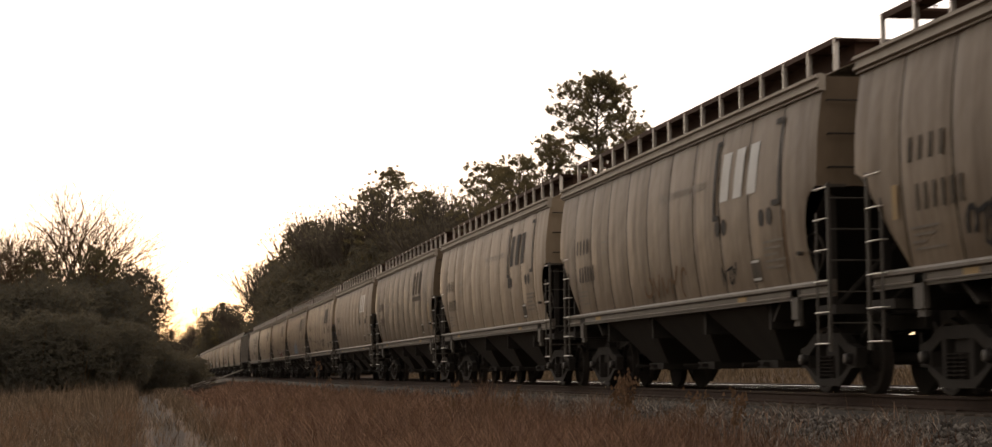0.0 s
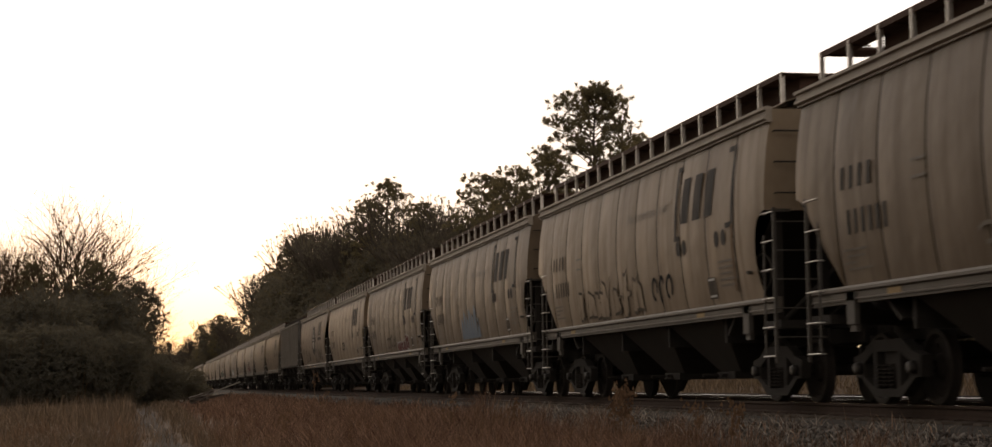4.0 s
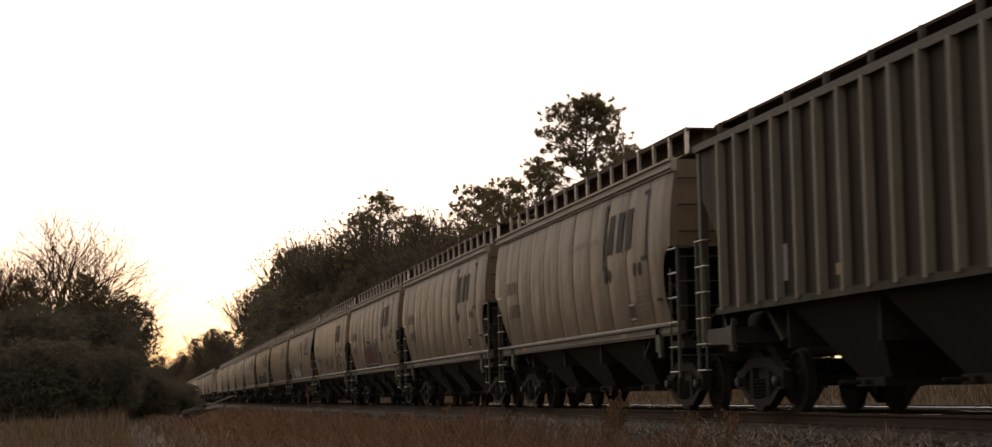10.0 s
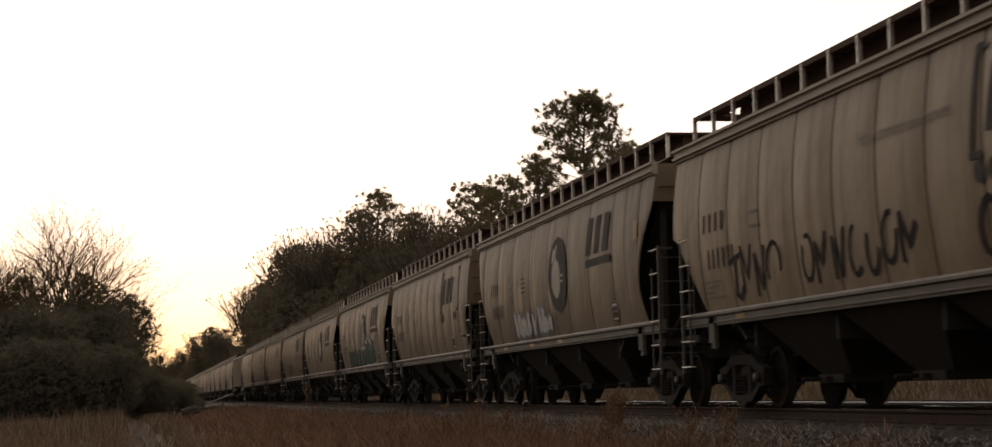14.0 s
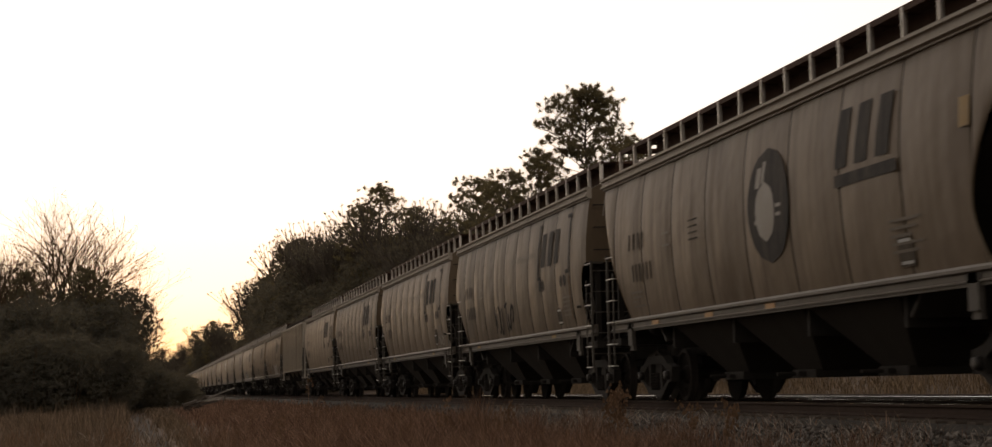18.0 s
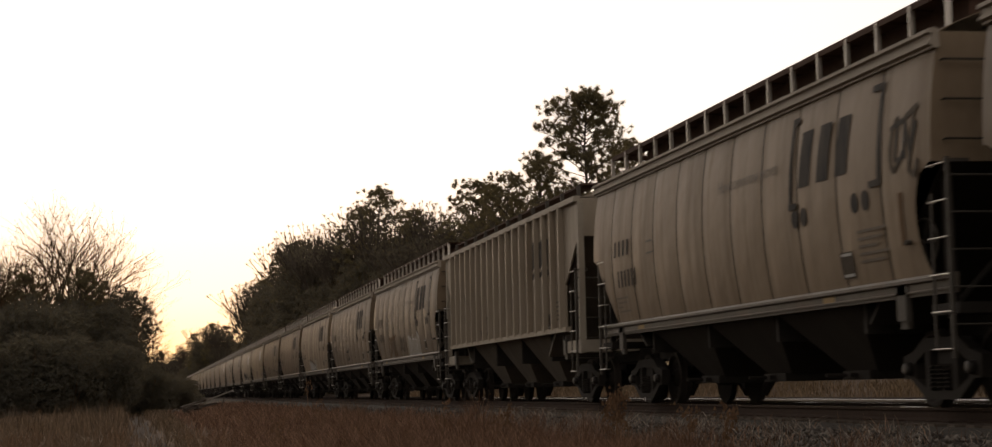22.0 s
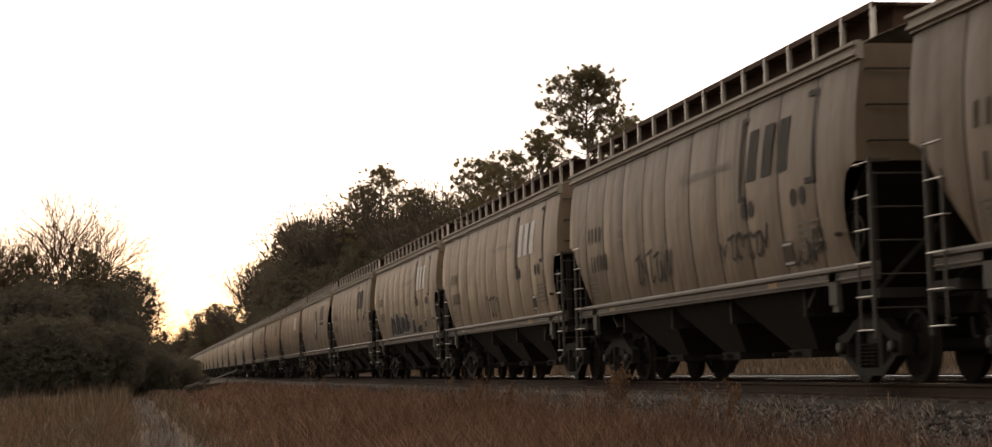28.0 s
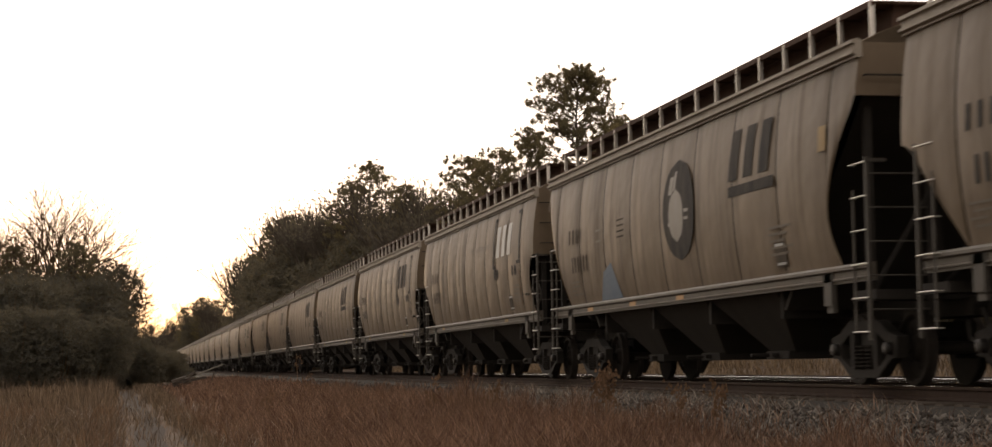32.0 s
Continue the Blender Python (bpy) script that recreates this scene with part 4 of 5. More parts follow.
def strokes(line, w):
    """A bent line as a chain of flat strokes w wide."""
    q = []
    for (a, b), (c, d) in zip(line, line[1:]):
        l = math.hypot(c - a, d - b) or 1.0
        p = ((d - b) / l * -w / 2, (c - a) / l * w / 2)
        e = ((c - a) / l * w * 0.3, (d - b) / l * w * 0.3)
        q.append([(a - p[0] - e[0], b - p[1] - e[1]), (a + p[0] - e[0], b + p[1] - e[1]), (c + p[0] + e[0], d + p[1] + e[1]), (c - p[0] + e[0], d - p[1] + e[1])])
    return q


def scribble(car, rng, u0, u1, z0, z1, ink, n=9, w=0.06, flat=None):
    """A sprayed tag: loops, hooks and zigzags that stand for no letters."""
    q = []
    count = max(2, n // 2)
    cell, h = (u1 - u0) / count, z1 - z0
    for k in range(count):
        u, z = u0 + (k + 0.5) * cell, (z0 + z1) / 2 + rng.uniform(-0.1, 0.1) * h
        style = rng.random()
        if style < 0.45:
            a, sweep, ru, rz = rng.uniform(0, 6.28), rng.uniform(3.2, 5.8), cell * rng.uniform(0.3, 0.5), h * rng.uniform(0.28, 0.48)
            line = [(u + ru * math.cos(a + sweep * i / 9) + 0.08 * h * math.sin(a + sweep * i / 9), z + rz * math.sin(a + sweep * i / 9)) for i in range(10)]
        elif style < 0.75:
            line = [(u - cell * 0.4, z0 + h * rng.uniform(0, 0.2))]
            for i in range(3):
                line.append((u + cell * (-0.35 + 0.38 * i), (z1 if i % 2 == 0 else z0) - h * rng.uniform(-0.25, 0.25) * (1 if i % 2 == 0 else -1) - (0.2 * h if i % 2 == 0 else -0.2 * h)))
        else:
            top = z1 - h * rng.uniform(0, 0.2)
            line = [(u + 0.15 * h, top), (u, z0 + h * 0.3), (u - 0.05 * h, z0 + h * 0.1), (u + cell * 0.25, z0), (u + cell * 0.5, z0 + h * 0.2)]
            q += strokes([(u - cell * 0.35, top - 0.1 * h), (u + cell * 0.5, top + 0.02 * h)], w)
        q += strokes(line, w * rng.uniform(0.8, 1.3))
    tagged(part("graffiti_tag", skin(q, ink, "graffiti_tag", flat, off=0.001), car), "thin scrawled spray tag", kind="stuff")


def streak(car, rng, u, z0, z1, w, mat):
    part("paint_patch", skin([bar(u, z0, w, z1 - z0, 0.05)], mat, "paint_patch", off=0.0005), car)


# ---- the train ----
PROTO = {
    "grey": hopper_car("grey"), "pale": hopper_car("pale"), "brown": hopper_car("brown"),
    "oval": hopper_car("grey", True), "rib_dark": ribbed_car("dark", False), "rib_light": ribbed_car("chalk", True),
}
LABEL = {
    "grey": "weathered grey round-sided covered hopper car on the rails", "pale": "pale grey round-sided covered hopper car on the rails",
    "brown": "grimy brown-grey round-sided covered hopper car on the rails", "oval": "grey covered hopper car with a large oval badge",
    "rib_dark": "soot-dark ribbed covered hopper car coupled in the train", "rib_light": "pale grey ribbed covered hopper car coupled in the train",
}
KIND = {2: "brown", 8: "oval", 9: "rib_dark", 13: "pale", 14: "oval", 16: "oval", 17: "oval", 20: "brown", 22: "rib_light", 29: "pale", 31: "oval", 34: "brown", 1: "pale", 7: "pale", 4: "pale", 18: "brown", 21: "pale", 25: "pale", 28: "pale", 38: "oval", 43: "brown", 47: "oval"}
FIRST, LAST = -2, 54
GAP, SPEED = 1.45, 16.9
LENGTH = {"oval": 17.05, "rib_dark": 16.85, "rib_light": 16.85}
# the slack in the couplings
SLACK = {0: -0.08, 3: 0.1, 5: -0.14, 12: -0.14, 14: -0.08, 17: 0.15, 21: -0.14, 27: 0.2, 29: -0.2}
cars = {}
for n in range(FIRST, LAST + 1):
    kind = KIND.get(n, "grey")
    car = copy_thing(PROTO[kind], pose(XT, 0, 0))
    tagged(car, LABEL[kind], "rail car", "cars of the freight train")
    cars[n] = (car, kind)
# the tail of the train never comes near: it goes without its ladder rungs
for n in range(36, LAST + 1):
    for ob in cars[n][0].children_recursive:
        if ob.name.startswith("rung"):
            bpy.data.objects.remove(ob)
for proto in PROTO.values():
    for ob in (*proto.children_recursive, proto):
        bpy.data.objects.remove(ob)

for n, (car, kind) in cars.items():
    rng = random.Random(1000 + n)
    MARK["rear"] = 8.54 if kind == "oval" else (7.8 if kind.startswith("rib") else 8.29)
    flat = 1.508 if kind.startswith("rib") else None
    if kind == "rib_dark":
        for u, w, h in ((13.2, 0.45, 0.45), (3.0, 0.4, 0.5)):
            part("paint_patch", skin([bar(u, 1.75, w, h)], INK_PALE, "paint_patch", flat), car)
        for u, w, h in ((2.0, 0.4, 0.2), (14.3, 0.3, 0.22), (5.2, 0.4, 0.15)):
            part("ochre_patch", skin([bar(u, 1.7, w, h)], YELLOW, "ochre_patch", flat), car)
        continue
    if kind == "rib_light":
        letters = []
        for k in range(3):
            u = 11.6 + k * 0.64
            letters += [bar(u, 2.90, 0.40, 0.58, 0.05), bar(u, 2.70, 0.42, 0.12)]
        logo = part("logo", skin(letters, INK, "logo", flat), car, "blocky painted emblem")
        # the same paint on the outer faces of the posts
        for k in range(18):
            u = 7.8 + 7.0 - k * 14.1 / 17
            if 11.5 < u < 13.4:
                part("logo_stripe", skin([bar(u - 0.045, 2.90, 0.09, 0.58), bar(u - 0.045, 2.70, 0.09, 0.12)], INK, "logo_stripe", 1.623), logo)
        stencils(car, rng, INK_DIM, flat=flat)
        scribble(car, rng, 4.2, 5.8, 1.6, 2.1, INK_DIM, 6, 0.08, flat + 0.002)
        continue
    stencils(car, rng, INK if n % 3 == 0 else INK_DIM, plate=13.75 if kind == "oval" else 12.95)
    if kind == "oval":
        dress_oval(car, rng)
    elif n in (2, 34, 43):
        dress_underlined(car, rng, INK_DIM if n == 2 else INK)
    else:
        dress_logo(car, rng, INK_PALE if n in (0, 28, 29, 32, 3) else INK)
    if kind in ("grey", "pale", "brown") and n % 2 == 0:
        streak(car, rng, rng.uniform(14.1, 14.6), 1.6, rng.uniform(2.2, 2.6), 0.09, RUST)
    if n == -1:
        streak(car, rng, 1.25, 2.0, 2.4, 0.16, YELLOW)
        scribble(car, rng, 3.2, 4.1, 1.55, 2.05, BLACK, 6)
    elif n == 0:
        scribble(car, rng, 6.9, 9.7, 1.5, 2.0, RUST, 10)
        scribble(car, rng, 11.5, 12.3, 1.56, 1.85, BLACK, 6, 0.04)
    elif n == 2:
        for u, z0, z1 in ((14.75, 1.95, 2.5), (15.0, 1.62, 2.0)):
            streak(car, rng, u, z0, z1, 0.12, YELLOW)
    elif n == 4:
        graffiti(car, rng, 4.0, 9.0, 1.5, 2.25, PAINT["pale"], INK_DIM, 7)
        scribble(car, rng, 9.6, 11.0, 1.6, 2.1, BLACK, 6)
    elif n == 5:
        crown = [[(6.2 + 0.42 * k, 1.5), (6.65 + 0.42 * k, 1.5), (6.6 + 0.42 * k, z), (6.35 + 0.42 * k, z + 0.14)] for k, z in enumerate((1.95, 2.15, 2.0, 2.2, 2.05, 2.25, 1.9))]
        part("graffiti_crown", skin(crown, BLUE, "graffiti_crown", off=0.001), car, "faded blue jagged spray shape")
        scribble(car, rng, 7.9, 9.2, 1.6, 2.15, INK_DIM, 6)
    elif n == 6:
        graffiti(car, rng, 9.3, 12.3, 1.45, 2.1, RED, WHITE, 4, 0.25)
        scribble(car, rng, 6.4, 8.7, 1.6, 2.0, INK_DIM, 8)
    elif n == 7:
        scribble(car, rng, 6.8, 8.1, 1.85, 2.2, BLACK, 6)
    elif n == 8:
        scribble(car, rng, 3.9, 7.3, 1.5, 2.25, INK, 14, 0.05)
        part("graffiti_pod", skin(disc(6.6, 1.78, 0.22, 0.24, 8), INK_DIM, "graffiti_pod", off=0.001), car, "small grey sprayed pod")
        part("graffiti_bar", skin([bar(8.75, 2.60, 2.0, 0.06, 0.02), bar(8.8, 2.76, 2.0, 0.05, 0.02)] + strokes([(10.6, 2.6), (10.85, 2.7), (10.95, 2.9), (10.7, 2.95)], 0.08), BLACK, "graffiti_bar", off=0.002), car, "thin black sprayed strokes")
        scribble(car, rng, 10.1, 11.6, 1.45, 2.25, INK, 6, 0.08)
        scribble(car, rng, 11.8, 14.0, 1.55, 2.3, INK_DIM, 14, 0.07)
    elif n == 12:
        graffiti(car, rng, 5.7, 10.1, 1.45, 2.6, RED, WHITE, 6, 0.3, BLACK, 0.035)
        part("graffiti_cloud", skin(disc(10.6, 1.72, 0.45, 0.27, 8), INK_DIM, "graffiti_cloud"), car, "dark sprayed cloud")
    elif n == 13:
        for u0, u1 in ((2.9, 5.2), (6.0, 7.0), (7.1, 9.8), (11.3, 13.6)):
            scribble(car, rng, u0, u1, 1.55, 2.25, BLACK, int((u1 - u0) * 4), 0.08)
    elif n == 14:
        graffiti(car, rng, 4.6, 8.5, 1.5, 2.15, INK_PALE, BLUE, 6)
    elif n == 16:
        graffiti(car, rng, 4.0, 8.2, 1.46, 2.15, GREEN, BLACK, 6, 0.12, None, 0.045)
        graffiti(car, rng, 8.7, 13.3, 1.46, 2.42, GREEN, BLACK, 7, 0.25, WORN_WHITE, 0.05)
        part("paint_patch", skin(disc(8.95, 2.7, 0.35, 0.45, 8), OCHRE, "paint_patch", off=0.003), car, "dull ochre figure over the badge")
    elif n == 18:
        scribble(car, rng, 5.9, 6.9, 1.5, 2.2, BLACK, 6, 0.07)
        scribble(car, rng, 7.2, 8.3, 1.6, 2.25, BLACK, 6, 0.08)
    elif n == 19:
        part("graffiti_pod", skin(disc(13.4, 1.82, 0.24, 0.22, 8), INK_DIM, "graffiti_pod", off=0.001), car, "small grey sprayed pod")
        scribble(car, rng, 13.6, 14.6, 1.5, 1.8, WORN_WHITE, 6)
    elif n == 21:
        scribble(car, rng, 14.75, 15.55, 2.55, 3.35, INK_DIM, 4, 0.07)
        scribble(car, rng, 14.75, 15.55, 2.75, 3.2, INK, 4, 0.06)
        streak(car, rng, 14.9, 1.8, 2.4, 0.12, RUST)
    elif n == 23:
        graffiti(car, rng, 9.2, 12.0, 1.42, 2.15, WORN_WHITE, INK_PALE, 4)
        scribble(car, rng, 4.4, 6.4, 1.5, 2.2, RUST, 8, 0.09)
        scribble(car, rng, 7.3, 8.4, 1.6, 2.15, INK_DIM, 6, 0.08)
    elif n == 24:
        scribble(car, rng, 7.0, 8.2, 1.62, 2.1, BLACK, 8)
    elif n == 25:
        graffiti(car, rng, 5.6, 9.4, 1.42, 2.0, WHITE, BLACK, 5, 0.25)
    elif n == 27:
        scribble(car, rng, 5.2, 7.6, 1.65, 2.2, INK, 12, 0.05)
        scribble(car, rng, 10.2, 12.5, 1.75, 2.15, INK, 12, 0.05)
        scribble(car, rng, 13.3, 14.6, 1.5, 1.95, INK, 8, 0.05)
    elif n == 28:
        scribble(car, rng, 7.1, 8.8, 1.55, 2.1, INK, 8, 0.05)
    elif n == 29:
        graffiti(car, rng, 4.8, 9.9, 1.47, 2.4, BLACK, WHITE, 4, 0.2, None, 0.045)
        slabs(car, [[[(u, 1.48), (u + w, 1.48), (u + w - 0.2, z), (u + 0.1, z - 0.08)]] for u, w, z in ((10.2, 0.75, 1.95), (11.2, 1.2, 1.72))], BLACK, WHITE)
        streak(car, rng, 14.5, 1.75, 2.6, 0.12, YELLOW)
    elif n == 31:
        part("paint_patch", skin([[(3.95, 1.44), (5.5, 1.44), (5.0, 2.1), (4.4, 1.95)]], BLUE, "paint_patch", off=0.0005), car, "pale blue paint smear")
    elif n % 4 == 3:
        scribble(car, rng, 5.5, 7.5, 1.6, 1.95, INK_FAINT, 6, 0.05)
build_ties()

# ---- plants ----
def blades(rng, x, y, z, h, w, lean):
    """Bent grass blades: a foot, a knee and a tip; two faces each."""
    n = len(x)
    a = rng.random(n) * 6.28319
    dx, dy = np.cos(a), np.sin(a)
    b = rng.random(n) * 6.28319
    lx, ly = np.cos(b) * lean * h, np.sin(b) * lean * h
    p = np.stack([x, y, z], 1)
    side = np.stack([dx * w, dy * w, np.zeros(n)], 1)
    knee = p + np.stack([lx * 0.35, ly * 0.35, h * 0.62], 1)
    tip = p + np.stack([lx, ly, h], 1)
    v = np.stack([p - side, p + side, knee + side * 0.7, knee - side * 0.7, tip], 1).reshape(-1, 3)
    o = (np.arange(n) * 5)[:, None]
    f = np.concatenate([o + np.array([[0, 1, 2]]), o + np.array([[0, 2, 3]]), o + np.array([[3, 2, 4]])])
    return v, f


def clumpy(x, y, s=1.0):
    return 0.5 + 0.25 * np.sin(x * 2.1 * s + 1.3 * np.sin(y * 0.9 * s)) + 0.25 * np.sin(y * 1.7 * s + 2.2 * np.sin(x * 1.1 * s + 0.7))


def grass_patch(name, seed, n, x0, x1, y0, y1, h0, h1, w, mat, label, power=1.0, keep=None, lean=0.55):
    rng = np.random.default_rng(seed)
    x = x0 + (x1 - x0) * rng.random(n)
    y = y0 + (y1 - y0) * rng.random(n) ** power
    c = clumpy(x, y)
    ok = rng.random(n) < 0.25 + 0.9 * c
    if keep is not None:
        ok &= rng.random(n) < keep(x, y)
    x, y, c = x[ok], y[ok], c[ok]
    z = ground_z(x, y) - 0.02
    z = np.where(x > XT - 3.2, np.maximum(z, np.interp(x, [XT - 3.2, XT - 1.95, XT + 1.95, XT + 3.2], [-0.9, -0.3, -0.3, -0.8])), z)
    h = (h0 + (h1 - h0) * rng.random(len(x))) * (0.4 + 0.45 * c + 0.5 * clumpy(x + 7, y, 0.23))
    if name == "broomsedge":
        h = h * np.interp(x, [5.6, 7.4], [1.0, 0.36])
    if h1 > 1:
        h = h * (0.35 + 1.1 * clumpy(x * 0.7 + 3, y, 0.4) ** 2)
    v, f = blades(rng, x, y, z, h, w * (0.6 + 0.8 * rng.random(len(x))) * (0.6 + y / 60), lean)
    tagged(new(name, raw_mesh(name, v, f, mat)), label, "grass", kind="stuff")


def off_path(x, y):
    d = np.abs(x - 0.35 + 0.0125 * (y - 42))
    return np.clip((d - 0.55) / 0.5, 0.08, 1)


def bank(x, y):
    return np.clip((8.0 - x) / 0.9, 0.06, 1) * np.clip((x - 2.2) / 0.9, 0.12, 1)


grass_patch("broomsedge", 11, 120000, 1.6, 8.2, 13, 60, 0.34, 0.75, 0.006, GRASS, "reddish-brown dry broomsedge along the bank", 1.0, bank)
grass_patch("broomsedge", 12, 60000, 1.6, 8.0, 55, 160, 0.35, 0.75, 0.007, GRASS, "reddish-brown dry broomsedge along the bank", 1.2, bank)
grass_patch("field_grass", 13, 60000, -12, 1.6, 30, 70, 0.22, 0.5, 0.007, FIELD, "matted tan dry field grass", 1.0, off_path)
grass_patch("field_grass", 14, 60000, -18, 1.6, 68, 150, 0.3, 0.6, 0.009, FIELD, "matted tan dry field grass", 1.0, off_path)
grass_patch("tall_weeds", 15, 24000, -18, -1.2, 60, 140, 0.55, 1.1, 0.006, FIELD, "tall dull tan-brown weeds at the wood's edge", 1.0, off_path, 0.2)
grass_patch("far_bank_grass", 16, 26000, 17.2, 23, 20, 150, 0.25, 0.5, 0.008, GRASS_OLIVE, "dry tan grass beyond the rails", 1.3)
grass_patch("bent_straw", 17, 9000, 4.2, 7.5, 14, 48, 0.15, 0.34, 0.0035, STRAW, "pale bent dry straws in the broomsedge", 1.0, None, 1.25)
grass_patch("curled_straw", 19, 26000, 5.2, 8.1, 14, 44, 0.10, 0.22, 0.004, STRAW, "short curled dry straws at the ballast edge", 1.0, None, 1.7)
grass_patch("field_straw", 18, 5000, -9, 4.2, 32, 70, 0.25, 0.6, 0.005, STRAW, "pale bent dry straws in the field", 1.0, off_path, 1.1)


def tussocks(x, y):
    """Only where a slow pattern runs high: single clumps with bare ground between them."""
    return (clumpy(x * 1.3 + 5, y * 0.7, 0.9) > 0.72) * off_path(x, y)


grass_patch("brown_tussocks", 20, 42000, -10, 6.6, 22, 62, 0.5, 0.95, 0.005, WEED, "dead brown tussocks standing in the dry grass", 1.0, tussocks, 0.45)
grass_patch("red_plumes", 21, 26000, 2.6, 7.2, 15, 46, 0.45, 0.85, 0.0045, GRASS, "feathery reddish plumes along the bank", 1.0, tussocks, 0.35)


def weed_stalk(name, x, y, h, seed, bushy=10):
    """A dead weed: stem, side twigs and small dry heads."""
    rng = random.Random(seed)
    base = new(name)
    z = float(ground_z(x, y))
    base.location = (x, y, z)
    stem = Mesh()
    top = (rng.uniform(-0.05, 0.05), 0, h)
    stem.rod((0, 0, -0.03), (0.01, 0, h * 0.5), 0.012, 0.009, 5).rod((0.01, 0, h * 0.5), top, 0.009, 0.005, 5)
    heads = Mesh()
    for k in range(bushy):
        s = rng.uniform(0.35, 1.0)
        a = rng.uniform(0, 6.28)
        l = rng.uniform(0.06, 0.22) * (1.25 - s * 0.5)
        p = (0.01, 0, h * s * 0.97)
        q = (p[0] + l * math.cos(a), l * math.sin(a), p[2] + l * 0.9)
        stem.rod(p, q, 0.005, 0.003, 4)
        for _ in range(5):
            r = Vector((rng.gauss(0, 0.03), rng.gauss(0, 0.03), rng.gauss(0.01, 0.035)))
            c = Vector(q) + r
            heads.add([c + Vector((0.022, 0, -0.02)), c + Vector((-0.02, 0.014, -0.015)), c + Vector((0, -0.012, 0.035))], [(0, 1, 2)])
    part("stem", stem.done("stem", WEED), base)
    tagged(part("seed_head", heads.done("seed_head", WEED), base), kind="stuff")
    return tagged(base, "dead brown weed stalk standing in the dry grass", "weed", "weed stalks")


weed_stalk("weed_stalk", 5.0, 60, 1.75, 1, 7)
weed_stalk("weed_stalk", 6.8, 27, 0.98, 2, 24)
weed_stalk("weed_stalk", 6.86, 27.2, 0.85, 9, 16)
weed_stalk("weed_stalk", 3.0, 45, 0.75, 3, 24)
weed_stalk("weed_stalk", 6.2, 33, 0.8, 4, 14)
weed_stalk("weed_stalk", 6.9, 22, 0.75, 5, 12)
weed_stalk("weed_stalk", 7.2, 24.5, 0.7, 6, 10)
weed_stalk("weed_stalk", 5.6, 36, 0.85, 7, 12)
weed_stalk("weed_stalk", 4.6, 52, 1.0, 8, 12)


def timber_pile():
    """Old sleepers and a long board thrown down beside the line."""
    rng = random.Random(8)
    base = new("timber_pile")
    base.location = (3.6, 128, float(ground_z(3.6, 128)))
    tie = Mesh().box((-1.3, -0.12, -0.09), (1.3, 0.12, 0.09)).done("old_tie", TIE)
    for k, (x, y, z, ry, rz) in enumerate(((0, 0, 0.09, 0, 20), (0.3, 0.4, 0.09, 0, 75), (-0.1, 0.2, 0.27, 4, -15), (0.4, 0.1, 0.46, -6, 40), (-0.4, 0.3, 0.52, 8, 100), (0.9, 0.3, 0.22, 3, 60), (-0.2, -0.1, 0.72, -10, 8), (-0.6, 0.1, 0.85, 20, 130), (-0.5, -0.1, 0.98, -14, 30))):
        part("old_tie", tie, base, at=pose(x, y, z, 0, ry, rz))
    base.scale = (0.9, 0.9, 0.9)
    part("long_board", Mesh().box((-1.5, -0.11, -0.04), (1.5, 0.11, 0.04)).done("long_board", OLD_WOOD), base, "pale weathered board leaning on the pile", at=pose(0.85, -0.35, 1.38, 0, -20, 4))
    part("prop", Mesh().rod((1.2, -0.2, 0), (1.6, -0.3, 1.35), 0.06, 0.05).done("prop", TIE), base)
    tagged(base, "heap of old dark sleepers with a pale board on top", "timber pile")


timber_pile()


def tuft_faces(rng, centres, size, count, width):
    """Spiky tufts of flat needles or leaves round each centre."""
    c = np.repeat(np.asarray(centres), count, 0)
    n = len(c)
    d = rng.normal(size=(n, 3))
    d[:, 2] += 0.25
    d /= np.linalg.norm(d, axis=1)[:, None]
    s = np.cross(d, rng.normal(size=(n, 3)))
    s /= np.linalg.norm(s, axis=1)[:, None]
    l = size * (0.6 + 0.8 * rng.random(n))[:, None]
    w = width * (0.7 + 0.6 * rng.random(n))[:, None]
    p = c + d * l * 0.12 * rng.random(n)[:, None]
    v = np.stack([p - s * w * 0.5, p + s * w * 0.5, p + d * l * 0.6 + s * w * 0.55, p + d * l], 1).reshape(-1, 3)
    o = (np.arange(n) * 4)[:, None]
    return v, np.concatenate([o + np.array([[0, 1, 2]]), o + np.array([[0, 2, 3]])])


def make_tree(name, wood, crown, label, category):
    base = new(name)
    part("trunk", wood, base)
    if crown is not None:
        part("crown", crown, base)
    return tagged(base, label, category)


